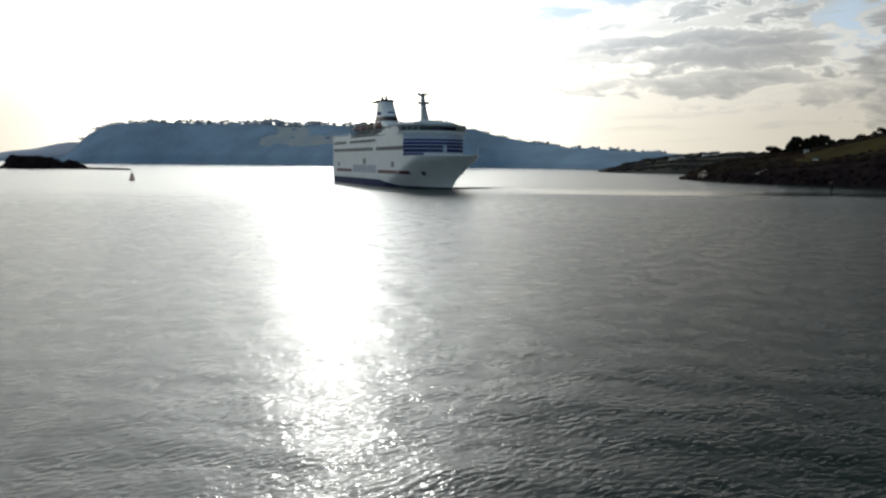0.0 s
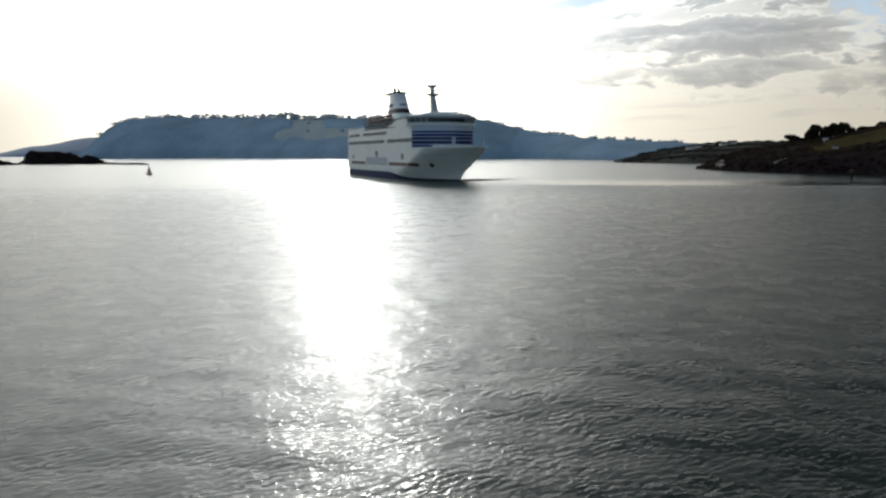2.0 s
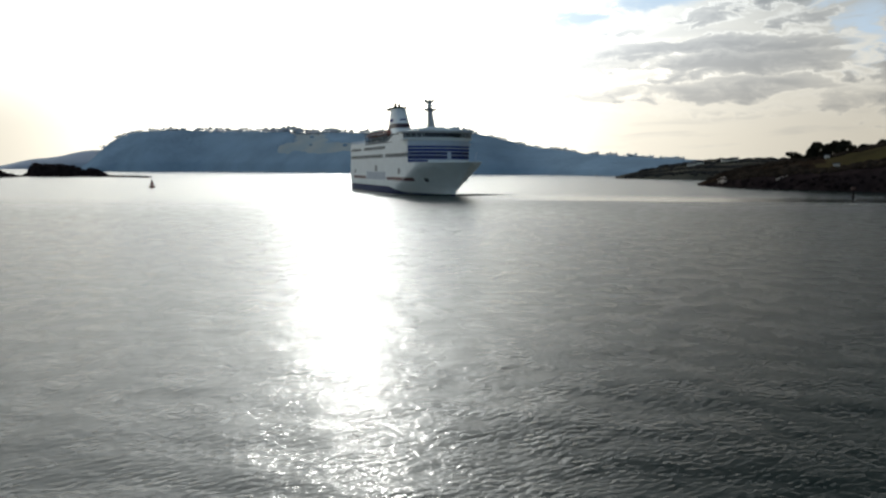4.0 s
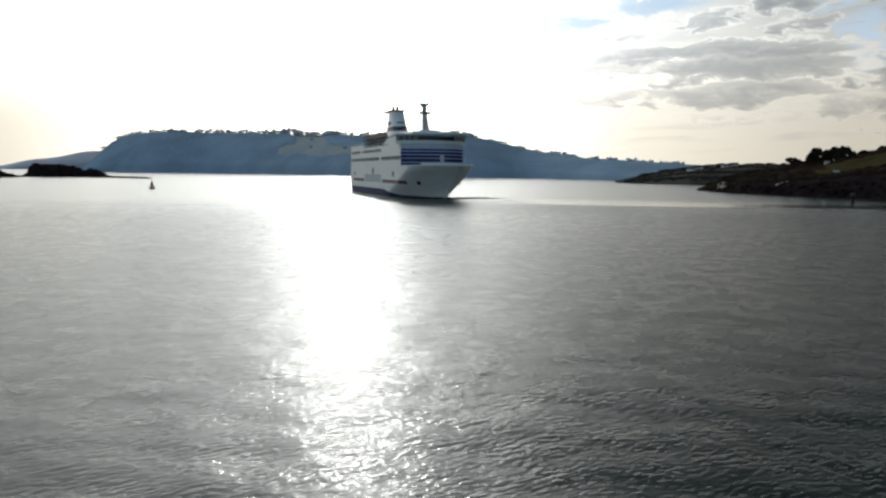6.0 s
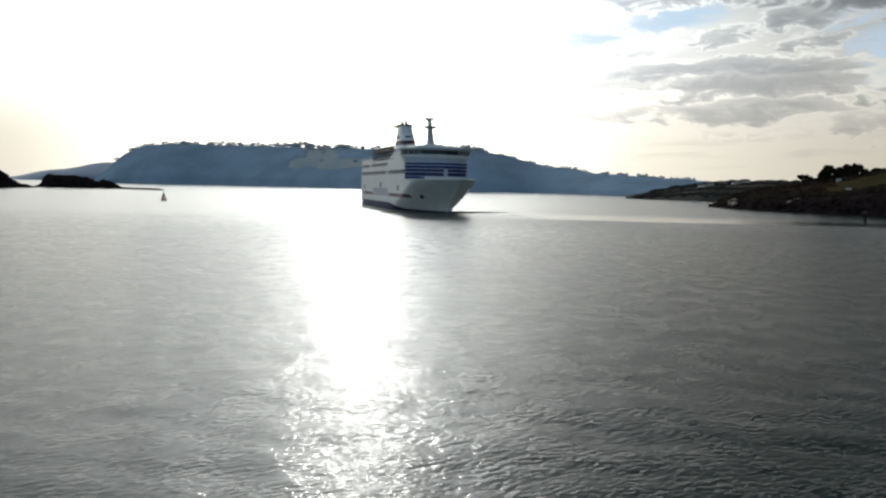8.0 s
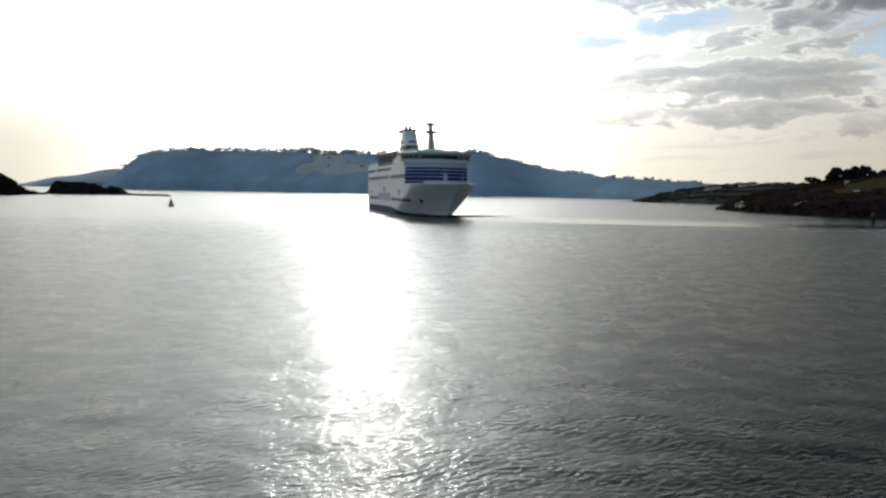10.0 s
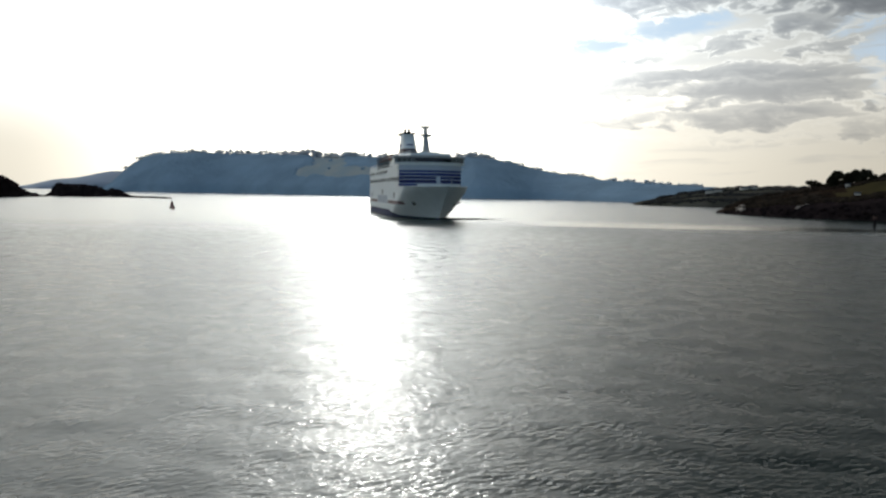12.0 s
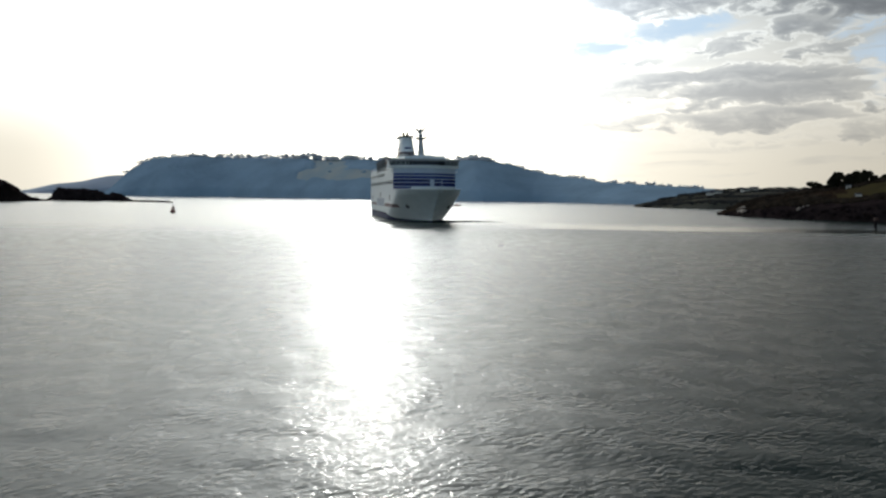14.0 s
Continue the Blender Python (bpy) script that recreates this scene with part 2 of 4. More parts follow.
MAROON = material("maroon_stripe_paint", (0.11, 0.03, 0.045), 0.5, vary=0.3, scale=0.5)
PALE_BLUE = material("pale_blue_lettering", (0.42, 0.48, 0.56), 0.5, vary=0.2)
GLASS_DARK = material("dark_window_glass", (0.02, 0.024, 0.028), 0.14, vary=0.3)
STEEL_GREY = material("grey_deck_paint", (0.24, 0.25, 0.25), 0.6, vary=0.3)
BLACK = material("black_funnel_paint", (0.02, 0.02, 0.022), 0.5, vary=0.4)
ORANGE = material("orange_lifeboat_plastic", (0.36, 0.10, 0.055), 0.45, vary=0.2)
RED = material("red_buoy_paint", (0.17, 0.03, 0.022), 0.5, vary=0.4)
RUST = material("rusty_iron", (0.085, 0.038, 0.026), 0.75, vary=0.5, scale=3.0)
# blue of the distance haze is mixed into this leaf colour
HAZED_WOOD = material("hazed_woodland_leaf", (0.30, 0.415, 0.525), 0.95, vary=0.2, scale=0.01, per_piece=0.05, spec=0.0)
# twigs paled towards blue: haze put into the crown colour
HAZED_TWIG = material("hazed_bare_twig_crown", (0.60, 0.65, 0.70), 0.95, vary=0.2, scale=0.5, per_piece=0.2, spec=0.0)


def let_light_through(mat, colour, share):
    """Thin leaves and twigs pass part of the light from behind."""
    t = mat.node_tree
    out = t.nodes["Material Output"]
    first = out.inputs[0].links[0].from_socket
    back, both = t.nodes.new("ShaderNodeBsdfTranslucent"), t.nodes.new("ShaderNodeMixShader")
    back.inputs[0].default_value, both.inputs[0].default_value = (*colour, 1), share
    t.links.new(first, both.inputs[1])
    t.links.new(back.outputs[0], both.inputs[2])
    t.links.new(both.outputs[0], out.inputs[0])


let_light_through(HAZED_TWIG, (0.75, 0.80, 0.85), 0.7)
BUSH = material("dark_evergreen_crown", (0.034, 0.033, 0.022), 0.95, vary=0.3, scale=0.5, per_piece=0.3, spec=0.0)
BAND = material("dark_window_strip", (0.055, 0.062, 0.06), 0.6, vary=0.3, spec=0.2)
BARK = material("tree_bark", (0.07, 0.055, 0.04), 0.9, vary=0.4, scale=2.0, spec=0.2)
SCRUB = material("dark_scrub_leaf", (0.042, 0.032, 0.024), 0.95, vary=0.4, scale=0.1, per_piece=0.3, spec=0.0)
# pale pasture whose darker tone takes on the woods' painted haze blue
HAZED_GRASS = material("hazed_hill_pasture", (0.46, 0.475, 0.445), 0.95, dark=(0.34, 0.42, 0.46), scale=0.012, bump=0.4, bump_scale=0.3, spec=0.0)
HEATH = material("rough_grass_and_earth", (0.052, 0.040, 0.028), 0.95, dark=(0.036, 0.026, 0.022), scale=0.05, second=(0.03, 0.02, 0.014), second_scale=0.03, bump=0.5, bump_scale=0.5, spec=0.0)
COAST = material("brown_coast_grass", (0.085, 0.08, 0.062), 0.95, dark=(0.05, 0.045, 0.04), scale=0.03, second=(0.12, 0.11, 0.085), second_scale=0.012, bump=0.4, bump_scale=0.4, spec=0.0)
TURF = material("olive_hill_turf", (0.070, 0.062, 0.024), 0.95, dark=(0.048, 0.040, 0.021), scale=0.06, second=(0.06, 0.048, 0.024), second_scale=0.03, bump=0.3, bump_scale=0.5, spec=0.0)
HEDGE = material("coast_hedge_leaf", (0.05, 0.048, 0.046), 0.95, vary=0.3, scale=0.1, per_piece=0.3, spec=0.0)
ROCK = material("wet_dark_rock", (0.036, 0.026, 0.026), 0.95, dark=(0.016, 0.012, 0.012), scale=0.15, bump=0.8, bump_scale=0.6, spec=0.0)
PALE_ROCK = material("pale_limestone", (0.42, 0.35, 0.29), 0.85, vary=0.4, scale=0.3, bump=0.6, bump_scale=0.8)
# far land in pale blue-grey, the distance haze painted as base colour
HAZED_FARLAND = material("hazed_distant_headland", (0.42, 0.48, 0.58), 0.95, vary=0.15, scale=0.004, spec=0.1)
RENDER_WHITE = material("white_house_render", (0.86, 0.79, 0.68), 0.8, vary=0.15)
SLATE = material("slate_roof", (0.09, 0.09, 0.10), 0.6, vary=0.3)


# ---- mesh helpers ----
def mesh_object(name, verts, faces, mat, smooth=True, parent=None):
    me = bpy.data.meshes.new(name)
    me.from_pydata([tuple(v) for v in verts], [], [tuple(f) for f in faces])
    me.materials.append(mat)
    if smooth:
        me.polygons.foreach_set("use_smooth", [True] * len(me.polygons))
    me.update()
    ob = new(name, me)
    ob.parent = parent
    return ob


def part(name, bm, mat, parent, label="", smooth=False):
    """One bmesh as one mesh object under a thing or a part."""
    bmesh.ops.recalc_face_normals(bm, faces=bm.faces)
    me = bpy.data.meshes.new(name)
    bm.to_mesh(me)
    bm.free()
    me.materials.append(mat)
    if smooth:
        me.polygons.foreach_set("use_smooth", [True] * len(me.polygons))
        me.set_sharp_from_angle(angle=radians(35))
    ob = new(name, me)
    ob.parent = parent
    if label:
        tagged(ob, label)
    return ob


def add_box(bm, x0, x1, y0, y1, z0, z1, bevel=0.0):
    vs = [bm.verts.new((x, y, z)) for x in (x0, x1) for y in (y0, y1) for z in (z0, z1)]
    fs = [bm.faces.new([vs[i] for i in f]) for f in ((0, 1, 3, 2), (4, 6, 7, 5), (0, 4, 5, 1), (2, 3, 7, 6), (0, 2, 6, 4), (1, 5, 7, 3))]
    if bevel:
        es = list({e for f in fs for e in f.edges})
        bmesh.ops.bevel(bm, geom=es, offset=bevel, segments=2, affect="EDGES", profile=0.5)
    return bm


def box(x0, x1, y0, y1, z0, z1, bevel=0.0):
    return add_box(bmesh.new(), x0, x1, y0, y1, z0, z1, bevel)


def add_rings(bm, rings, close=True, caps=True):
    """A skin over rings of equal length."""
    rows = [[bm.verts.new(p) for p in r] for r in rings]
    n = len(rows[0])
    for a, b in zip(rows, rows[1:]):
        for i in range(n if close else n - 1):
            j = (i + 1) % n
            bm.faces.new((a[i], a[j], b[j], b[i]))
    if caps:
        bm.faces.new(rows[0])
        bm.faces.new(rows[-1][::-1])
    return bm


def tube(a, b, ra, rb, n=8, bm=None):
    a, b = Vector(a), Vector(b)
    q = (b - a).to_track_quat("Z", "Y")
    ring = [Vector((math.cos(i * math.tau / n), math.sin(i * math.tau / n), 0)) for i in range(n)]
    return add_rings(bm or bmesh.new(), [[a + q @ (v * ra) for v in ring], [b + q @ (v * rb) for v in ring]])


def bearing(az, d, z=0.0):
    return Vector((math.sin(radians(az)) * d, math.cos(radians(az)) * d, z))


# ---- the sea ----
def sea():
    rng = np.random.default_rng(4)
    radii = [14.0]
    while radii[-1] < 420:
        radii.append(radii[-1] * 1.0085)
    while radii[-1] < 4950:
        radii.append(min(radii[-1] * 1.07, 4950.0))
    r = np.array(radii)
    az = np.radians(np.arange(-46, 46.01, 0.25))
    R, A = np.meshgrid(r, az, indexing="ij")
    X, Y = R * np.sin(A), R * np.cos(A)
    Z = np.zeros_like(X)
    cell = R * 0.0085
    for i in range(46):
        length = 1.3 * (11 / 1.3) ** rng.random()
        head = radians(SWELL_WAY) + rng.normal(0, 0.8)
        high = SWELL * length ** 0.85 / 46 ** 0.5
        keep = np.clip((length / cell - 2.5) / 2.5, 0, 1)
        keep = keep * np.clip((245 - R) / 45, 0, 1) * np.clip((R - 14) / 4, 0, 1)
        ph = (X * math.cos(head) + Y * math.sin(head)) * math.tau / length + rng.random() * math.tau
        Z += keep * high * np.sin(ph)
    nr, na = X.shape
    verts = np.stack([X, Y, Z], -1).reshape(-1, 3)
    idx = np.arange(nr * na).reshape(nr, na)
    quads = np.stack([idx[:-1, :-1], idx[:-1, 1:], idx[1:, 1:], idx[1:, :-1]], -1).reshape(-1, 4)
    # the rest of the sheet, out of view
    rest = np.radians(np.linspace(46, 314, 60))
    more = [(rr * math.sin(a), rr * math.cos(a), 0.0) for rr in (14.0, 120.0, 1000.0, 4950.0) for a in rest]
    base = len(verts)
    rq = [(base + i * 60 + j, base + i * 60 + j + 1, base + (i + 1) * 60 + j + 1, base + (i + 1) * 60 + j) for i in range(3) for j in range(59)]
    disc = len(verts) + len(more)
    ring = [(14 * math.sin(a), 14 * math.cos(a), 0.0) for a in np.linspace(0, math.tau, 48, endpoint=False)]
    allv = verts.tolist() + more + ring
    ob = mesh_object("water", allv, [q[::-1] for q in quads.tolist()] + [q[::-1] for q in rq] + [list(range(disc, disc + 48))[::-1]], WATER)
    tagged(ob, "grey rippled sea with a broad path of sun glitter", "sea", kind="structure")
    return ob


SWELL, SWELL_WAY = 0.009, 68.0
WATER_SHEET = sea()


# ---- the land ----
def land(name, label, mat, az, shore, top, depth, na=160, ns=26, rough=1.0, cliff=0.25, seed=0, grain=0.02, covers=(), pick=None):
    """A coast: along bearings az, its shoreline at distance shore, rising over depth to the height top and falling behind."""
    bear = np.linspace(az[0], az[-1], na)
    D, H, W = (np.interp(bear, az, v) for v in (shore, top, depth))
    for v in (D, H, W):
        v[:] = np.convolve(np.pad(v, 3, mode="edge"), np.ones(7) / 7, mode="valid")
    s = np.concatenate([np.linspace(0, 0.12, 6), np.linspace(0.16, 1, ns - 6), np.linspace(1.15, 2.0, 6)])
    verts = []
    for i, a in enumerate(bear):
        for v in s:
            if v <= 1:
                up = cliff * min(1.0, v / 0.06) + (1 - cliff) * (1 - (1 - v) ** 1.7)
            else:
                up = max(0.0, 1 - ((v - 1) / 0.95) ** 2)
            d = D[i] + W[i] * v
            x, y = math.sin(radians(a)) * d, math.cos(radians(a)) * d
            n = noise.fractal(Vector((x * grain, y * grain, seed)), 1.0, 2.0, 5)
            d += n * rough * 2.0 * (1 if v < 0.3 else 0.3)
            z = up * H[i] + n * rough * min(1.0, up * 2) * min(1.0, H[i] / 6) - (1.2 if v in (s[0], s[-1]) else 0.0)
            verts.append((math.sin(radians(a)) * d, math.cos(radians(a)) * d, z))
    m = len(s)
    faces = [(i * m + j, i * m + j + 1, (i + 1) * m + j + 1, (i + 1) * m + j) for i in range(na - 1) for j in range(m - 1)]
    ob = mesh_object(name, verts, [f[::-1] for f in faces], mat)
    # rock, turf and the like: one cover for each facet of the ground
    for cover in covers:
        ob.data.materials.append(cover)
    if pick:
        kinds = [pick(bear[i], s[j]) for i in range(na - 1) for j in range(m - 1)]
        ob.data.polygons.foreach_set("material_index", kinds)
    tagged(ob, label, "land", kind="structure")

    grid = np.array(verts).reshape(na, m, 3)

    def height(a, v):
        i = min(max((a - bear[0]) / (bear[-1] - bear[0]) * (na - 1), 0.0), na - 1.001)
        j = float(np.interp(v, s, np.arange(m)))
        i0, j0 = int(i), min(int(j), m - 2)
        fi, fj = i - i0, j - j0
        p = (grid[i0, j0] * (1 - fi) + grid[i0 + 1, j0] * fi) * (1 - fj) + (grid[i0, j0 + 1] * (1 - fi) + grid[i0 + 1, j0 + 1] * fi) * fj
        return Vector(p)
    return ob, height


HILL_AZ = (-25.1, -24.2, -23.5, -22.2, -20.8, -16.4, -10.2, -6.0, 0.0, 2.5, 5.0, 7.2, 9.3, 13.5, 19.6, 26.0)
hill, hill_at = land("hill", "long wooded hill across the water with a pasture clearing", HAZED_GRASS, HILL_AZ,
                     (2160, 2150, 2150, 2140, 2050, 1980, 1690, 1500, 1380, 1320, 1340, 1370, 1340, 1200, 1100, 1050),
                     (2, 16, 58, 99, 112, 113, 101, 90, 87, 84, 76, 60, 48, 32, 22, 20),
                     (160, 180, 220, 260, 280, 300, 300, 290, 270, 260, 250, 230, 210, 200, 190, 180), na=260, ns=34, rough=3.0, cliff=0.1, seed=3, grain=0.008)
far_hill, _ = land("far_headland", "headland far across the sea, tinted pale haze blue-grey", HAZED_FARLAND, (-31.0, -29.8, -27.7, -26.2, -24.5, -21.0, -18.0),
                   (4300, 4300, 4300, 4300, 4300, 4300, 4300), (3, 12, 58, 68, 104, 115, 100), (350,) * 7, na=60, rough=5.0, seed=8, grain=0.003)
islet, islet_at = land("rocky_islet", "low dark flat-topped rocky islet", ROCK, (-28.5, -28.0, -27.6, -25.4, -24.9, -24.5, -24.0, -23.3, -22.7),
                (975, 965, 955, 940, 935, 930, 925, 915, 905), (0.6, 3.5, 14.0, 12.5, 9.0, 6.5, 9.0, 4.0, 1.0), (12, 20, 26, 26, 22, 18, 18, 14, 8), na=150, ns=16, rough=1.1, cliff=0.8, seed=5, grain=0.09)
spit, spit_at = land("rock_spit", "thin dark spit of low rocks", ROCK, (-23.6, -22.0, -20.4, -20.2), (900, 862, 826, 824), (1.9, 1.7, 1.5, 0.5), (10, 8, 7, 4), na=80, ns=12, rough=0.4, cliff=0.6, seed=6, grain=0.1)
bluff, bluff_at = land("rocky_bluff", "dark rocky bluff rising from the sea", ROCK, (-42.0, -36.0, -32.0, -30.75, -30.4, -30.1, -29.8, -29.5, -28.2),
                (810, 820, 835, 850, 856, 860, 866, 872, 905), (26, 25, 22, 20.5, 18, 11.5, 7.0, 4.5, 0.5), (60, 60, 50, 40, 36, 30, 26, 20, 10), na=160, ns=18, rough=1.6, cliff=0.75, seed=7, grain=0.06)
low_coast, low_at = land("low_coast", "low brown-green coast with fields and houses", COAST, (14.5, 15.3, 16.5, 17.7, 19.6, 21.5, 24.5, 28.0, 34.0),
                         (858, 845, 825, 812, 800, 790, 775, 760, 740), (1.2, 5.0, 9.5, 13.0, 18.5, 21.0, 22.5, 23.0, 25.0), (40, 70, 100, 120, 140, 140, 140, 140, 140), na=120, rough=1.4, cliff=0.25, seed=9, grain=0.03)
def headland_cover(a, v):
    n = noise.fractal(Vector((a * 0.9, v * 5.0, 4.0)), 1.0, 2.0, 4)
    if v + 0.06 * n < 0.15 + 0.006 * (a - 20):
        return 1
    return 2 if a + 1.2 * n > 28.3 and 0.30 + 0.05 * n < v < 0.80 + 0.08 * n else 0


point, point_at = land("near_headland", "dark rocky headland with rough grass slope", HEATH, (20.4, 20.9, 21.8, 22.8, 24.0, 25.5, 27.0, 29.0, 30.3, 31.2, 33.2, 38.0, 48.0),
                       (510, 503, 482, 464, 450, 438, 429, 416, 409, 406, 398, 385, 372), (0.8, 2.8, 6.0, 9.5, 12.2, 14.8, 17.0, 19.0, 21.0, 23.0, 27.5, 33.0, 38.0), (26, 40, 60, 74, 85, 90, 90, 90, 90, 90, 90, 90, 90), na=320, ns=44, rough=1.2, cliff=0.3, seed=11, grain=0.05, covers=(ROCK, TURF), pick=headland_cover)


# ---- woods and trees ----
def clump_mesh(seed):
    bm = bmesh.new()
    bmesh.ops.create_icosphere(bm, subdivisions=1, radius=1)
    for v in bm.verts:
        v.co *= 1 + 0.35 * noise.noise(v.co * 1.7 + Vector((seed * 7.1, 0, 0)))
    vs = np.array([v.co for v in bm.verts])
    fs = np.array([[v.index for v in f.verts] for f in bm.faces])
    bm.free()
    return vs, fs


CLUMPS = [clump_mesh(i) for i in range(6)]


def clump_stuff(name, label, spots, mat):
    """Many small crowns as one mesh: spots are (place, radius, height)."""
    vs, fs, n = [], [], 0
    for i, (p, r, h) in enumerate(spots):
        v, f = CLUMPS[i % 6]
        a = random.random() * 6.28
        c, s = math.cos(a), math.sin(a)
        w = np.stack([v[:, 0] * c - v[:, 1] * s, v[:, 0] * s + v[:, 1] * c, v[:, 2]], -1) * (r, r, h) + np.array(p)
        vs.append(w), fs.append(f + n)
        n += len(v)
    ob = mesh_object(name, np.concatenate(vs).tolist(), np.concatenate(fs).tolist(), mat, smooth=True)
    return tagged(ob, label, "trees", kind="stuff")


def hill_clearing(a, v):
    """How far inside the pasture a point of the hill lies, in degrees; less than nothing in the woods."""
    upper = min(a + 10.0, -7.6 - a, (v - 0.36) * 6, (1.02 - v) * 25)
    lower = min(a + 11.1, -5.2 - a, (v - 0.27) * 9, (0.50 - v) * 9)
    return max(upper, lower) + 0.7 * noise.fractal(Vector((a * 1.1, v * 5.0, 0)), 1.0, 2.0, 3)


def woodland():
    """The closed canopy of the woods: a lumpy sheet of crowns some metres above the hill, open over the pasture."""
    na, nv = 620, 72
    verts, inside = [], []
    for i in range(na):
        for j in range(nv):
            a, v = -24.9 + 46.9 * i / (na - 1), -0.01 + 1.2 * (j / (nv - 1)) ** 1.25
            p = hill_at(a, max(v, 0.0))
            q = Vector((p.x, p.y, 0))
            lump = 2.3 * noise.noise(q * 0.075) + 1.7 * noise.noise(q * 0.16 + Vector((0, 0, 9))) + 0.7 * noise.noise(q * 0.33)
            lift = (3.5 + lump * min(1.0, (p.xy.length / 2000) ** 1.5)) * min(1.0, 0.3 + p.z / 25)
            field = hill_clearing(a, v) if -13 < a < -3 else -9.0
            inside.append(field)
            lift = max(lift, 0.2) * min(1.0, max(0.0, -field / 0.25))
            verts.append((p.x, p.y, max(p.z, 0.0) + lift - (0.6 if field > -0.02 else 0.0) if v > 0 else -0.5))
    faces = []
    for i in range(na - 1):
        for j in range(nv - 1):
            if inside[i * nv + j] < 0.15:
                faces.append((i * nv + j, (i + 1) * nv + j, (i + 1) * nv + j + 1, i * nv + j + 1))
    ob = mesh_object("hill_woodland", verts, faces, HAZED_WOOD)
    tagged(ob, "dense woodland covering the hill, tinted with haze blue", "trees", kind="stuff")


woodland()
# single trees and thickets round the rim of the pasture
spots = []
while len(spots) < 5:
    a, v = random.uniform(-11.2, -5.4), random.uniform(0.25, 0.97)
    if hill_clearing(a, v) < 0.1 or noise.noise(Vector((a * 1.7, v * 5, 2))) < 0.1:
        continue
    p = hill_at(a, v)
    r = random.uniform(2.0, 4.6)
    spots.append((p, r * 1.6, r))
clump_stuff("pasture_trees", "trees and thickets scattered over the pasture, tinted with haze blue", spots, HAZED_WOOD)


def crag_stuff(name, label, at, az, v, count, size, mat):
    spots = []
    for i in range(count):
        p = at(random.uniform(*az), random.uniform(*v))
        r = random.uniform(0.35, 1.0) * size * min(1.0, 0.3 + p.z / 10)
        spots.append((p - Vector((0, 0, r * 0.2)), r * random.uniform(0.9, 1.7), r))
    tagged(clump_stuff(name, label, spots, mat), category="rocks")


crag_stuff("islet_crags", "dark broken crags on the islet", islet_at, (-28.2, -23.2), (0.0, 1.1), 150, 2.6, ROCK)
crag_stuff("bluff_crags", "dark broken crags and scrub on the bluff", bluff_at, (-40, -28.8), (0.0, 1.1), 220, 2.6, ROCK)
crag_stuff("spit_rocks", "low dark rocks along the spit", spit_at, (-23.4, -20.3), (0.0, 1.0), 90, 1.8, ROCK)


def hedge_spots(at, lines, size, step):
    """Bushes shoulder to shoulder along field edges: lines of (bearing, bearing, depth, depth, width)."""
    spots = []
    for a0, a1, v0, v1, wide in lines:
        n = int((a1 - a0) / step)
        for i in range(n):
            f = (i + random.random()) / n
            a, v = a0 + (a1 - a0) * f, v0 + (v1 - v0) * f + random.gauss(0, wide)
            p = at(a, min(max(v, 0.02), 1.05))
            r = size * random.uniform(0.55, 1.15) * (0.75 + 0.5 * noise.noise(Vector((a * 2.0, v0 * 9, 1))))
            spots.append((p + Vector((0, 0, r * 0.15)), r * 1.7, r))
    return spots


clump_stuff("headland_scrub", "dark scrub and hedges on the headland", hedge_spots(point_at, (
    (21.2, 27.5, 0.88, 0.95, 0.05), (21.8, 30.0, 0.55, 0.84, 0.04), (22.5, 27.6, 0.40, 0.36, 0.06), (27.2, 44.0, 0.24, 0.22, 0.03),
    (30.3, 44.0, 0.97, 1.0, 0.015), (26.8, 34.0, 0.80, 0.86, 0.02), (21.0, 27.0, 0.2, 0.22, 0.05)), 1.5, 0.035), SCRUB)
clump_stuff("coast_scrub", "dark hedges and scrub along the low coast", hedge_spots(low_at, (
    (15.2, 33.0, 0.10, 0.08, 0.03), (15.6, 33.0, 0.34, 0.30, 0.015), (16.6, 33.0, 0.62, 0.58, 0.02), (16.2, 33.0, 0.93, 0.96, 0.03),
    (18.2, 19.4, 0.3, 0.95, 0.02), (21.0, 22.0, 0.3, 0.9, 0.02)), 1.9, 0.05), HEDGE)


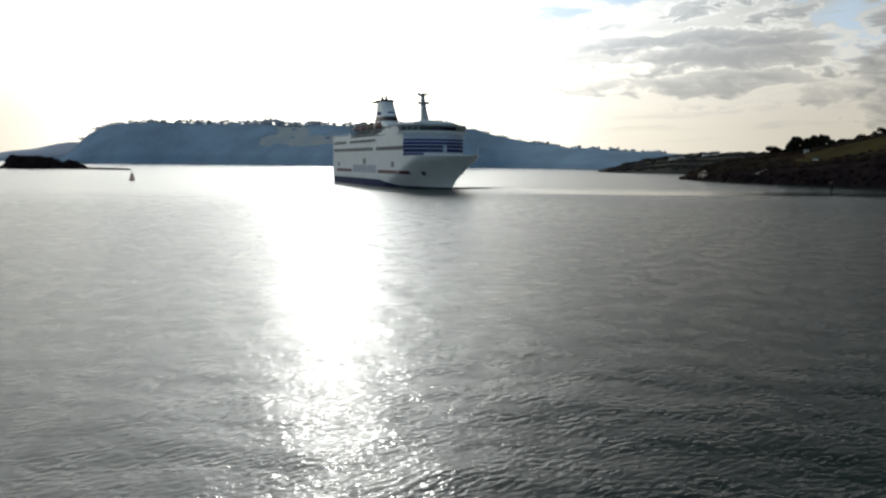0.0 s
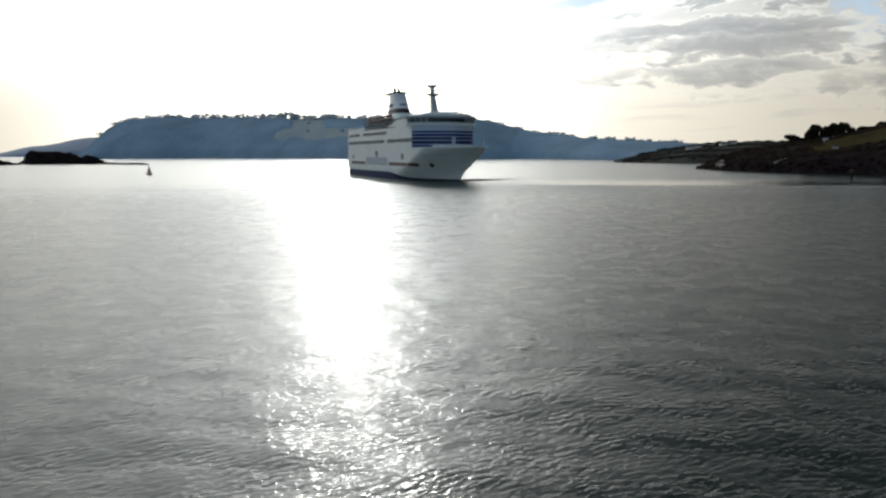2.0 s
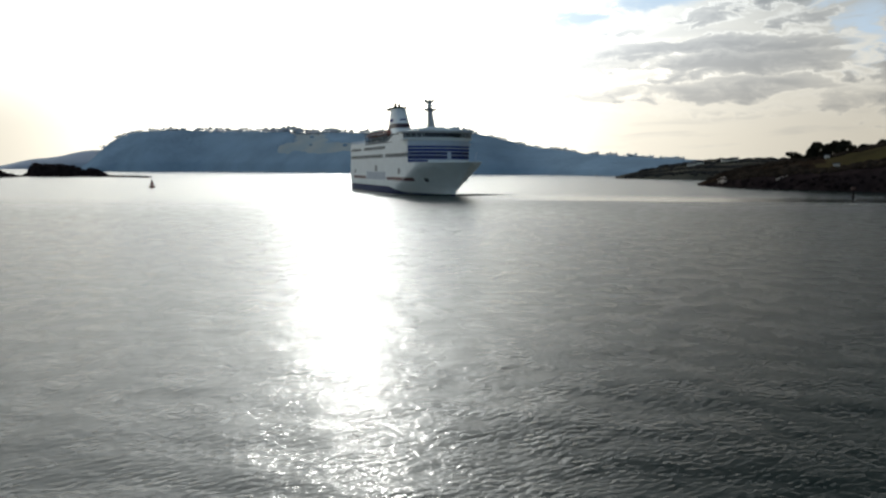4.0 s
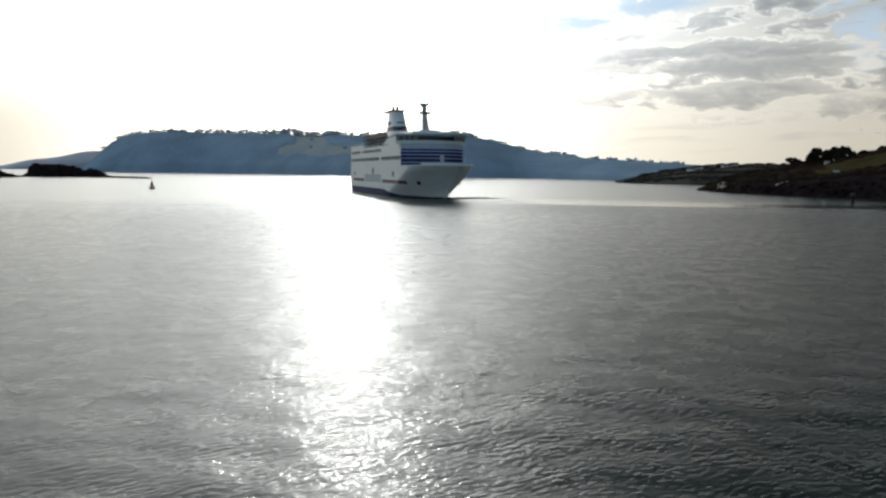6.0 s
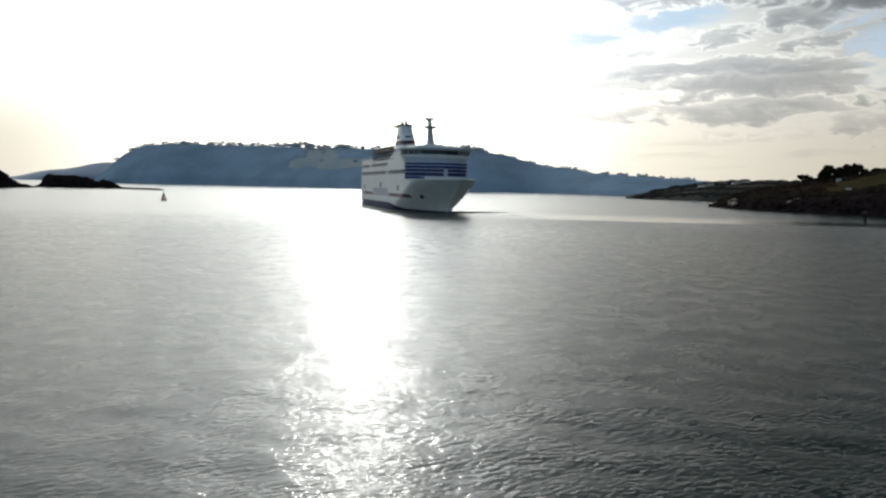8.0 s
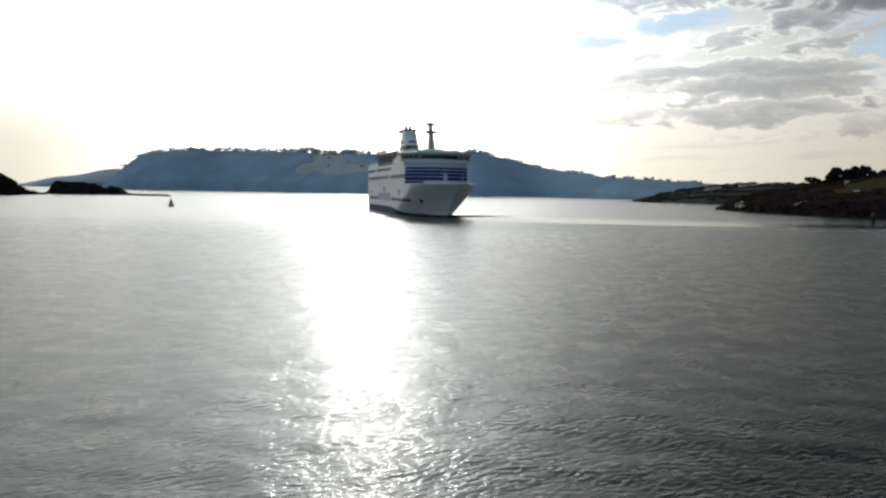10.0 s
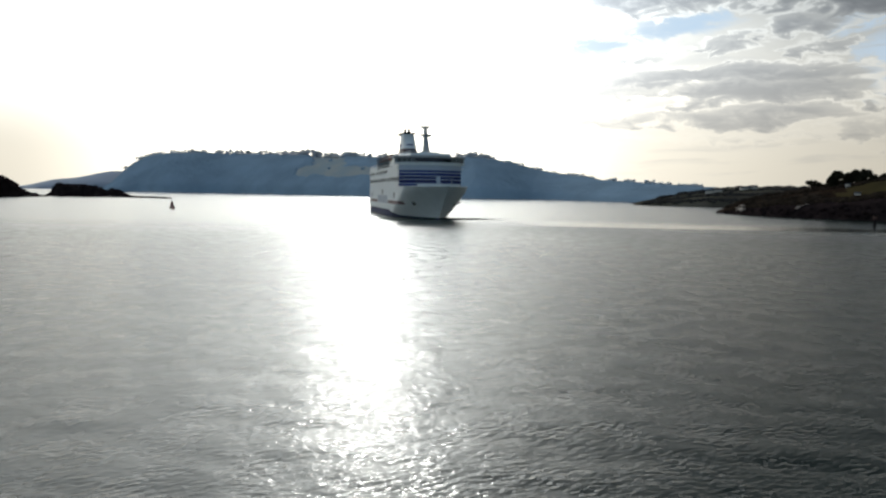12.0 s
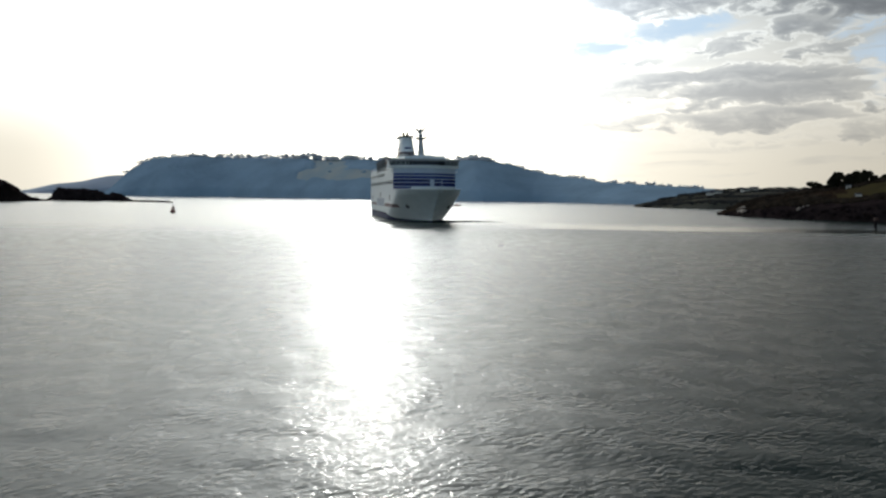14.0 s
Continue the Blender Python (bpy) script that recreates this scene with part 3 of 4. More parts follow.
def make_tree(seed, wide=0.45, leaves=520, leaf=1.0, low=0.48, crown=HAZED_TWIG):
    """A tree one unit high: trunk, limbs and a crown of many small leaf tufts in uneven lobes."""
    rnd = random.Random(seed)
    tree = new("tree")
    bm = bmesh.new()
    tube((0, 0, -0.08), (0.01, 0, 0.42), 0.028, 0.018, 8, bm)
    lobes = []
    for i in range(rnd.randint(6, 8)):
        a, up = rnd.random() * 6.28, rnd.uniform(low, 0.86)
        reach = wide * rnd.uniform(0.25, 0.75) * (1.15 - abs(up - 0.6))
        tip = Vector((math.cos(a) * reach, math.sin(a) * reach, up))
        tube((0, 0, rnd.uniform(0.25, 0.4)), tip, 0.013, 0.004, 5, bm)
        lobes.append((tip, rnd.uniform(0.11, 0.2)))
    lobes.append((Vector((0, 0, 0.84)), 0.15))
    part("trunk", bm, BARK, tree)
    bm = bmesh.new()
    for i in range(leaves):
        c, r = rnd.choice(lobes)
        d = Vector((rnd.gauss(0, 1), rnd.gauss(0, 1), rnd.gauss(0, 0.75))).normalized() * r * rnd.uniform(0.35, 1.05) ** 0.6
        p, s = c + d, rnd.uniform(0.018, 0.042) * leaf
        u = Vector((rnd.gauss(0, 1), rnd.gauss(0, 1), rnd.gauss(0, 1))).normalized()
        w = u.orthogonal().normalized()
        q = u.cross(w)
        ring = [bm.verts.new(p + w * s * math.cos(k * 1.2566) * rnd.uniform(0.6, 1.2) + q * s * math.sin(k * 1.2566) * rnd.uniform(0.6, 1.2) + u * s * rnd.uniform(-0.3, 0.3)) for k in range(5)]
        top = bm.verts.new(p + u * s * 0.6)
        for k in range(5):
            bm.faces.new((ring[k], ring[(k + 1) % 5], top))
    part("crown", bm, crown, tree)
    return tree


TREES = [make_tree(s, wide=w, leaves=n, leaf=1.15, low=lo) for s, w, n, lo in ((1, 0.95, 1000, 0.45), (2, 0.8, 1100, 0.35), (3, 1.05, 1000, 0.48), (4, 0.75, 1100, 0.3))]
TREES += [make_tree(s, wide=w, leaves=2600, leaf=1.6, low=0.12, crown=BUSH) for s, w in ((5, 0.55), (6, 0.85), (7, 0.7))]


def plant(kind, at, high, label, group, first=None):
    t = copy_thing(TREES[kind], pose(*at, 0, 0, random.uniform(0, 360)) @ Matrix.Diagonal((high, high, high, 1)))
    t.matrix_basis = Matrix.LocRotScale(Vector(at), Euler((0, 0, random.uniform(0, 6.28))), Vector((high, high, high)))
    return tagged(t, label, "tree", group)


# trees that stand up along the ridge, in loose rows with gaps
RIDGE = [(a, random.uniform(11, 18)) for a in np.arange(-23.2, -14, 0.22)] + [(a, random.uniform(11, 19)) for a in np.arange(-13.8, -9.6, 0.2)] \
    + [(a, random.uniform(11, 18)) for a in np.arange(-9.4, 3.6, 0.24)] + [(a, random.uniform(7, 12)) for a in np.arange(3.8, 19.5, 0.24)]
for a, high in RIDGE:
    a += random.uniform(-0.12, 0.12)
    if noise.noise(Vector((a * 1.3, 0, 12.0))) < -0.12:
        continue
    p = hill_at(a, random.uniform(0.9, 1.0))
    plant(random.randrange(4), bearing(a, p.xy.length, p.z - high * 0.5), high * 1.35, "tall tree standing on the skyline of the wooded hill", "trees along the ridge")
for a, dv, high, kind in ((-10.75, 0.98, 21, 0), (-10.4, 0.98, 23, 2), (-10.05, 0.98, 21, 0), (-16.1, 0.98, 19, 0), (-15.3, 0.98, 19, 2), (-12.7, 0.98, 17, 2), (-12.1, 0.98, 19, 0), (2.1, 0.98, 18, 0), (2.5, 0.98, 19, 2), (2.9, 0.98, 17, 0)):
    p = hill_at(a, dv)
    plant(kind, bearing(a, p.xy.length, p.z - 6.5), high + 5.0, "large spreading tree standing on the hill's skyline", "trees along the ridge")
for a, dv, high, kind in ((26.75, 0.95, 5.2, 5), (27.5, 0.86, 3.5, 5), (27.9, 0.86, 6.6, 4), (28.2, 0.84, 9.8, 4), (28.5, 0.9, 4.5, 5), (28.8, 0.88, 5.0, 6), (29.2, 0.88, 9.0, 5), (29.5, 0.88, 5.5, 6), (29.65, 0.86, 5.0, 6), (29.95, 0.86, 5.6, 5), (30.35, 0.9, 4.0, 6), (30.8, 0.93, 3.2, 5), (31.9, 0.99, 3.6, 5), (33.2, 0.99, 4.2, 5), (34.3, 0.99, 5.5, 6)):
    p = point_at(a, dv)
    plant(kind, bearing(a, p.xy.length, p.z - 2.6), high + 2.4, "dark bushy tree on the near headland", "trees on the headland")
for t in TREES:
    for o in (*t.children, t):
        bpy.data.objects.remove(o)


# ---- the ferry ----
STEM = ((-2.5, 127.5), (0.0, 129.0), (3.0, 132.0), (6.5, 137.0), (10.0, 142.5), (13.0, 147.5))


def stem_x(z):
    return float(np.interp(z, [a for a, b in STEM], [b for a, b in STEM]))


def half_beam(u, z):
    k = min(max(z / 13.0, 0.0), 1.0)
    full = 12.4 + 0.6 * min(1.0, k * 3)
    u0, p = 0.60 + 0.21 * min(1.0, max(z, 0.0) / 11.0) ** 0.65, 1.5 + 0.25 * k
    return full if u <= u0 else full * max(0.0, 1 - ((u - u0) / (1 - u0)) ** p)


def boot_top(u):
    return 2.7 - 2.0 * min(max((u - 0.60) / 0.16, 0.0), 1.0)


def sheer(u):
    return 12.6 + 0.5 * max(0.0, (u - 0.7) / 0.3) ** 2


U_STEPS = [i / 24 * 0.6 for i in range(24)] + [0.6 + 0.4 * (i / 36) for i in range(37)]


def hull_skin(low, high, n, out=0.0, u_from=0.0):
    bm = bmesh.new()
    rows = []
    us = [u for u in U_STEPS if u >= u_from]
    for i in range(n + 1):
        row = []
        for side in (-1, 1):
            line = []
            for u in us:
                z = low(u) + (high(u) - low(u)) * i / n
                line.append((u * stem_x(z), side * (half_beam(u, z) + (out if u < 1 else 0)), z))
            row.append(line)
        rows.append([bm.verts.new(p) for p in row[0]] + [bm.verts.new(p) for p in reversed(row[1][:-1])])
    m = len(rows[0])
    for a, b in zip(rows, rows[1:]):
        for j in range(m - 1):
            bm.faces.new((a[j], a[j + 1], b[j + 1], b[j]))
        if u_from == 0.0:
            bm.faces.new((a[m - 1], a[0], b[0], b[m - 1]))
    return bm, rows


def side_strip(x0, x1, z0, z1, side, out=0.05, step=1.5):
    """A thin plate that lies on the hull's side."""
    n = max(1, int((x1 - x0) / step))
    rings = []
    for i in range(n + 1):
        x = x0 + (x1 - x0) * i / n
        ring = []
        for z, o in ((z0, -0.05), (z0, out), (z1, out), (z1, -0.05)):
            ring.append((x, side * (half_beam(x / stem_x(z), z) + o), z))
        rings.append(ring)
    return add_rings(bmesh.new(), rings)


def front_x(y):
    return 110.0 + 7.0 * (1 - (y / 13.0) ** 2)


def curved_slab(y0, y1, z0, z1, out, back=0.5, steps=20, slope=0.0):
    """A slab that follows the rounded front of the deckhouse."""
    bm = bmesh.new()
    rings = []
    for i in range(steps + 1):
        y = y0 + (y1 - y0) * i / steps
        x = front_x(y)
        rings.append([(x - back, y, z0), (x + out, y, z0), (x + out - slope, y, z1), (x - back, y, z1)])
    return add_rings(bm, rings)


def rail(parent, points, high=1.1, gap=3.0):
    bm = bmesh.new()
    for a, b in zip(points, points[1:]):
        a, b = Vector(a), Vector(b)
        n = max(1, int((b - a).length / gap))
        for i in range(n + 1):
            p = a.lerp(b, i / n)
            tube(p, p + Vector((0, 0, high)), 0.05, 0.05, 4, bm)
        for h in (high * 0.5, high):
            tube(a + Vector((0, 0, h)), b + Vector((0, 0, h)), 0.05, 0.05, 4, bm)
    return part("railing", bm, WHITE, parent)


def window_row(parent, x0, x1, z0, z1, side, pitch=1.6):
    """A dark strip of windows with thin white mullions."""
    y = 13.0 * side
    band = part("window_band", box(x0, x1, min(y, y + 0.05 * side), max(y, y + 0.05 * side), z0, z1), BAND, parent, "dark strip of cabin windows")
    bm = bmesh.new()
    x = x0 + pitch
    while x < x1 - 0.3:
        add_box(bm, x - 0.12, x + 0.12, min(y, y + 0.09 * side), max(y, y + 0.09 * side), z0, z1)
        x += pitch
    tagged(part("mullion", bm, WHITE, band), kind="stuff")
    return band


def lifeboat(parent, x, y, z):
    bm = bmesh.new()
    rings = []
    for i in range(13):
        s = i / 12 * 2 - 1
        w = 1.55 * (1 - abs(s) ** 2.6) + 0.08
        rings.append([(x + s * 4.2, y + w * math.cos(a), z + 1.1 * math.sin(a) * (0.35 + 0.65 * (1 - abs(s) ** 3)) + 0.35 * s * s) for a in [j * math.tau / 12 for j in range(12)]])
    boat = part("lifeboat", add_rings(bm, rings), ORANGE, parent, "orange enclosed lifeboat hung on davits", True)
    part("rubbing_strake", box(x - 4.0, x + 4.0, y - 1.62, y + 1.62, z - 0.1, z + 0.1, 0.04), WHITE, boat)
    part("canopy", box(x - 2.2, x + 2.0, y - 0.9, y + 0.9, z + 1.0, z + 1.7, 0.25), ORANGE, boat)
    for dx in (-3.0, 3.0):
        bm = bmesh.new()
        tube((x + dx, y * 1.12, z - 3.9), (x + dx, y * 1.17, z + 0.9), 0.32, 0.28, 6, bm)
        tube((x + dx, y * 1.17, z + 0.9), (x + dx, y * 0.95, z + 1.9), 0.28, 0.2, 6, bm)
        tube((x + dx, y * 1.12, z - 2.6), (x + dx, y * 0.8, z - 1.4), 0.2, 0.2, 6, bm)
        part("davit", bm, STEEL_GREY, parent)


WING_GLASS = material("tinted_wing_glass", (0.10, 0.115, 0.125), 0.35, vary=0.3, spec=0.3)
FUNNEL_DARK = material("dark_funnel_paint", (0.045, 0.022, 0.032), 0.5, vary=0.3)
FRONT_TONE = material("pale_blue_grey_front", (0.50, 0.57, 0.67), 0.45, vary=0.12, scale=0.3)
ROOF_GREY = material("grey_roof_paint", (0.42, 0.44, 0.45), 0.55, vary=0.2, scale=0.4)


def ferry():
    ship = tagged(new("car_ferry"), "large white car ferry with blue bands under way", "ferry")
    # hull
    bm, rows = hull_skin(boot_top, sheer, 14)
    top = rows[-1]
    part("hull", bm, WHITE, ship, "white steel hull with flared bow", True)
    bm, _ = hull_skin(lambda u: -2.5, boot_top, 4, 0.02)
    part("boot_topping", bm, NAVY, ship, "navy blue band along the waterline", True)
    # foredeck, 1.2 m below the bulwark
    bm = bmesh.new()
    line = [(u * stem_x(11.4), half_beam(u, 11.4) - 0.05) for u in U_STEPS if u > 0.66]
    bm.faces.new([bm.verts.new((x, y, 11.4)) for x, y in line] + [bm.verts.new((x, -y, 11.4)) for x, y in reversed(line[:-1])])
    part("foredeck", bm, STEEL_GREY, ship, "grey foredeck")
    bm = bmesh.new()
    rim = [[(u * stem_x(z), s * half_beam(u, z)) for u in U_STEPS if u > 0.72] for s, z in ((-1, 12.9), (1, 12.9))]
    path = rim[0] + rim[1][::-1][1:]
    for a, b in zip(path, path[1:]):
        tube((*a, 12.85), (*b, 12.85), 0.2, 0.2, 5, bm)
    part("bulwark_rail", bm, WHITE, ship)
    # deckhouse: sides flush with the hull, rounded front
    bm = bmesh.new()
    n = 20
    plan = [(0.6, -13.0), *[(front_x(-13 + 26 * i / n), -13 + 26 * i / n) for i in range(n + 1)], (0.6, 13.0)]
    add_rings(bm, [[(x, y, z) for x, y in plan] for z in (12.2, 21.6)])
    part("deckhouse", bm, WHITE, ship, "white superstructure with rounded front", False)
    bm = bmesh.new()
    plan2 = [(86.0, -12.7), *[(front_x(-12.7 + 25.4 * i / n) - 0.15, -12.7 + 25.4 * i / n) for i in range(n + 1)], (86.0, 12.7)]
    add_rings(bm, [[(x, y, z) for x, y in plan2] for z in (21.6, 24.6)])
    part("bridge_house", bm, WHITE, ship)
    # white screens and steps along the upper deck edge
    part("upper_deck", box(1.0, 86.0, -12.9, 12.9, 21.6, 21.9), STEEL_GREY, ship)
    for s in (-1, 1):
        part("deck_screen", box(0.8, 34.0, s * 12.95 - 0.06, s * 12.95 + 0.06, 21.6, 23.0), WHITE, ship)
        rail(ship, [(34.0, s * 12.9, 21.9), (80.0, s * 12.9, 21.9)])
        bm = bmesh.new()
        add_rings(bm, [[(74.0, s * 12.7, 21.7), (87.0, s * 12.7, 21.7), (87.0, s * 12.7, 24.6)], [(74.0, s * 11.0, 21.7), (87.0, s * 11.0, 21.7), (87.0, s * 11.0, 24.6)]])
        part("sloping_screen", bm, WHITE, ship)
        # window strips and marks on the side
        window_row(ship, 3.0, 26.0, 19.1, 20.4, s)
        window_row(ship, 33.0, 74.0, 19.1, 20.4, s)
        window_row(ship, 2.5, 70.0, 15.3, 16.8, s)
        window_row(ship, 75.0, 109.6, 15.3, 16.8, s)
        y0, y1 = sorted((13.0 * s, 13.05 * s))
        part("side_stripe", side_strip(8.0, 36.0, 5.5, 6.9, s), MAROON, ship, "maroon stripe along the side")
        part("side_stripe", side_strip(77.0, 112.5, 5.5, 6.9, s), MAROON, ship, "maroon stripe along the side")
        bm = bmesh.new()
        x = 38.0
        while x < 75:
            w = random.uniform(2.2, 3.4)
            add_box(bm, x, x + w, y0, y1, 5.4, 9.0)
            x += w + 0.7
        part("name_bar", bm, PALE_BLUE, ship, "faded pale blue lettering bars")
        for x, z, w, h in ((57.0, 10.6, 4.2, 2.6), (97.0, 9.4, 3.6, 2.3), (12.0, 9.2, 3.2, 1.8)):
            part("pilot_door", box(x - w / 2, x + w / 2, y0, y1, z - h / 2, z + h / 2), STEEL_GREY, ship)
    # front wall covered by a blue-grey slab, duller than the white sides
    part("front_plating", curved_slab(-13, 13, 14.0, 21.5, 0.025), FRONT_TONE, ship, "pale grey-blue front wall")
    # bands on the front
    for z0, z1, y0, y1 in ((18.75, 19.5, -13, 13), (17.35, 18.35, -13, 13), (15.95, 17.05, -13, 1.3), (15.95, 17.05, 3.0, 13), (14.3, 15.65, -13, 1.3), (14.3, 15.65, 3.0, 13), (12.6, 14.0, -13, -6.2)):
        part("front_band", curved_slab(y0, y1, z0, z1, 0.05), BLUE, ship, "deep blue band across the front")
    # windows let into the thick bands
    for z0, z1 in ((16.4, 16.9), (14.8, 15.4)):
        bm = bmesh.new()
        for i in range(22):
            y = -12.4 + i * 1.15
            if -0.4 + 1.3 < y < 3.0:
                continue
            x = front_x(y)
            x2 = front_x(y + 0.7)
            add_rings(bm, [[(x - 0.2, y, z0), (x + 0.1, y, z0), (x + 0.1, y, z1), (x - 0.2, y, z1)], [(x2 - 0.2, y + 0.7, z0), (x2 + 0.1, y + 0.7, z0), (x2 + 0.1, y + 0.7, z1), (x2 - 0.2, y + 0.7, z1)]])
        tagged(part("front_window", bm, GLASS_DARK, ship, "dark lounge windows in the blue band"), kind="stuff")
    # bridge with wings
    bridge = part("bridge", curved_slab(-14.7, 14.7, 22.0, 22.7, 0.9, 7.0, 28), WHITE, ship, "white wheelhouse with wings across the beam")
    part("bridge_window", curved_slab(-7.4, 7.4, 22.7, 24.4, 0.8, 5.5, 20, 0.4), GLASS_DARK, bridge, "dark wheelhouse windows")
    part("bridge_roof", curved_slab(-14.9, 14.9, 24.7, 25.3, 1.2, 8.0, 28), ROOF_GREY, bridge)
    part("visor", curved_slab(-14.9, 14.9, 24.3, 24.75, 1.1, 0.3, 28), STEEL_GREY, bridge)
    for s in (-1, 1):
        for i in range(4):
            y = s * (8.4 + i * 1.8)
            x = front_x(y)
            part("wing_post", box(x - 0.1, x + 0.55, y - 0.16, y + 0.16, 22.7, 24.4), ROOF_GREY, bridge)
        part("wing_window", curved_slab(s * 7.6 if s > 0 else -14.4, 14.4 if s > 0 else -7.6, 22.8, 24.3, 0.45, 3.0, 12), WING_GLASS, bridge, "dark wing windows")
        part("wing_end", box(front_x(14.7) - 5.5, front_x(14.7) + 0.8, s * 14.5 - 0.15, s * 14.5 + 0.15, 22.0, 24.6), WHITE, bridge)
        bm = bmesh.new()
        tube((front_x(13.4), s * 13.4, 20.4), (front_x(13.4) + 0.6, s * 13.6, 20.4), 0.35, 0.35, 8, bm)
        part("floodlight", bm, WHITE, ship)
    part("top_house", box(94.0, 111.0, -8.5, 8.5, 25.4, 26.6, 0.3), WHITE, ship)
    part("top_house", box(97.0, 107.0, -4.0, 4.0, 26.5, 27.3, 0.3), WHITE, ship)
    # mast
    mast = part("mast", add_rings(bmesh.new(), [[(100.5 - 3 * k + sx * (1.6 - 0.95 * k), sy * (1.45 - 0.85 * k ** 0.8), 26.4 + 11.6 * k) for sx, sy in ((-1, -1), (1, -1), (1, 1), (-1, 1))] for k in (0, 0.35, 0.7, 1)]), ROOF_GREY, ship, "grey raked signal mast")
    part("crosstree", box(97.6, 98.5, -4.4, 3.0, 34.9, 35.3, 0.05), ROOF_GREY, mast)
    part("mast_platform", box(96.3, 100.0, -1.7, 2.3, 34.3, 34.95, 0.05), STEEL_GREY, mast)
    part("mast_head", add_rings(bmesh.new(), [[(97.5 + sx * w, sy * w * 1.15, z) for sx, sy in ((-1, -1), (1, -1), (1, 1), (-1, 1))] for w, z in ((0.7, 37.4), (1.55, 38.2), (1.6, 38.6))]), ROOF_GREY, mast, "platform at the masthead")
    for y, h in ((-1.6, 1.0), (1.65, 1.2), (0.2, 0.8)):
        part("masthead_lamp", tube((97.5, y, 38.5), (97.5, y, 38.6 + h), 0.3, 0.2, 6), STEEL_GREY, mast)
    part("radar_scanner", box(99.6, 100.1, -1.5, 2.0, 36.2, 36.6, 0.05), WHITE, mast)
    for y, h in ((-4.2, -1.0), (2.9, 1.6), (-1.6, 0.8), (2.0, 1.9)):
        part("aerial", tube((98.0, y, 35.2), (98.0, y, 35.3 + h), 0.12, 0.08, 5), STEEL_GREY, mast)
    # satellite domes, vents on the top deck
    for x, y, z, r in ((90.0, -7.0, 25.6, 0.9), (90.0, 7.0, 25.6, 0.9), (87.5, 0.0, 25.6, 1.0)):
        bm = bmesh.new()
        bmesh.ops.create_uvsphere(bm, u_segments=14, v_segments=9, radius=r, matrix=Matrix.Translation((x, y, z + r)))
        tube((x, y, z - 1.0), (x, y, z + 0.4), 0.4, 0.4, 8, bm)
        part("satellite_dome", bm, WHITE, ship, "", True)
    # casing and funnel
    part("casing", box(34.0, 70.0, -8.0, 8.0, 21.9, 25.0, 0.15), WHITE, ship)
    part("casing", box(38.0, 68.0, -5.5, 5.5, 25.0, 27.4, 0.15), WHITE, ship)

    def ring(x0, x1, w, z, n=20):
        return [((x0 + x1) / 2 + (x1 - x0) / 2 * abs(math.cos(a)) ** 0.6 * (1 if math.cos(a) > 0 else -1), w * abs(math.sin(a)) ** 0.6 * (1 if math.sin(a) > 0 else -1), z) for a in [i * math.tau / n + 0.01 for i in range(n)]]

    def fun(z, out=0.0):
        k = (z - 27.0) / 11.7
        return ring(40.0 + 3.5 * k - out, 63.0 - 8.5 * k ** 0.8 + out, 4.4 - 1.4 * k ** 0.8 + out, z)
    funnel = part("funnel", add_rings(bmesh.new(), [fun(z) for z in (27.0, 29.2, 31.5, 34.0, 37.0, 38.7)]), WHITE, ship, "white funnel with dark maroon band and black cap", True)
    part("funnel_band", add_rings(bmesh.new(), [fun(29.3, 0.06), fun(30.4, 0.06), fun(31.4, 0.06)], caps=False), FUNNEL_DARK, funnel, "dark maroon band", True)
    for s in (-1, 1):
        w = 4.4 - 1.4 * (6.0 / 10.8) ** 0.8
        part("funnel_mark", box(47.0, 53.0, s * (w + 0.1) - 0.08, s * (w + 0.1) + 0.08, 32.4, 33.8), BLUE, funnel, "dark painted mark")
    part("funnel_mark", box(56.2, 58.0, -1.6, 1.4, 32.4, 33.6), BLUE, funnel, "dark painted mark")
    part("funnel_cap", add_rings(bmesh.new(), [ring(35.0, 55.4, 3.5, 38.7), ring(34.4, 56.0, 3.8, 39.3)]), BLACK, funnel, "flat black cap reaching aft")
    for y in (-0.95, 0.95):
        part("exhaust_pipe", tube((47.5, y, 39.2), (47.5, y, 41.6), 0.66, 0.66, 10), BLACK, funnel, "black exhaust pipe")
    # lifeboats on both sides, screens behind them
    for s in (-1, 1):
        part("boat_deck_house", box(42.0, 82.0, s * 9.5 - 1.5, s * 9.5 + 1.5, 21.9, 25.6, 0.1), STEEL_GREY, ship)
        for x in (39.0, 50.0, 61.0, 72.0):
            lifeboat(ship, x, s * 11.2, 25.9)
            part("boat_winch", box(x - 0.9, x + 0.9, s * 11.6 - 0.6, s * 11.6 + 0.6, 21.9, 23.5, 0.15), STEEL_GREY, ship)
            part("boat_crate", box(x + 3.2, x + 6.2, s * 12.0 - 0.5, s * 12.0 + 0.5, 21.9, 23.9, 0.1), BAND, ship, "dark locker on the boat deck")
        for x in (44.0, 55.5, 66.5, 77.5):
            part("deck_post", tube((x, s * 12.4, 21.9), (x, s * 12.4, 24.6), 0.18, 0.18, 6), WHITE, ship)
        part("raft_canister", tube((29.0, s * 11.8, 22.7), (32.5, s * 11.8, 22.7), 0.8, 0.8, 10), WHITE, ship)
        rail(ship, [(1.0, s * 12.8, 23.0), (34.0, s * 12.8, 23.0)])
        rail(ship, [(87.0, s * 12.2, 24.6), (104.0, s * 12.2, 24.6)])
    rail(ship, [(94.0, -8.4, 26.6), (110.6, -8.4, 26.6), (110.6, 8.4, 26.6), (94.0, 8.4, 26.6)])
    rail(ship, [(0.9, -12.8, 21.9), (0.9, 12.8, 21.9)])
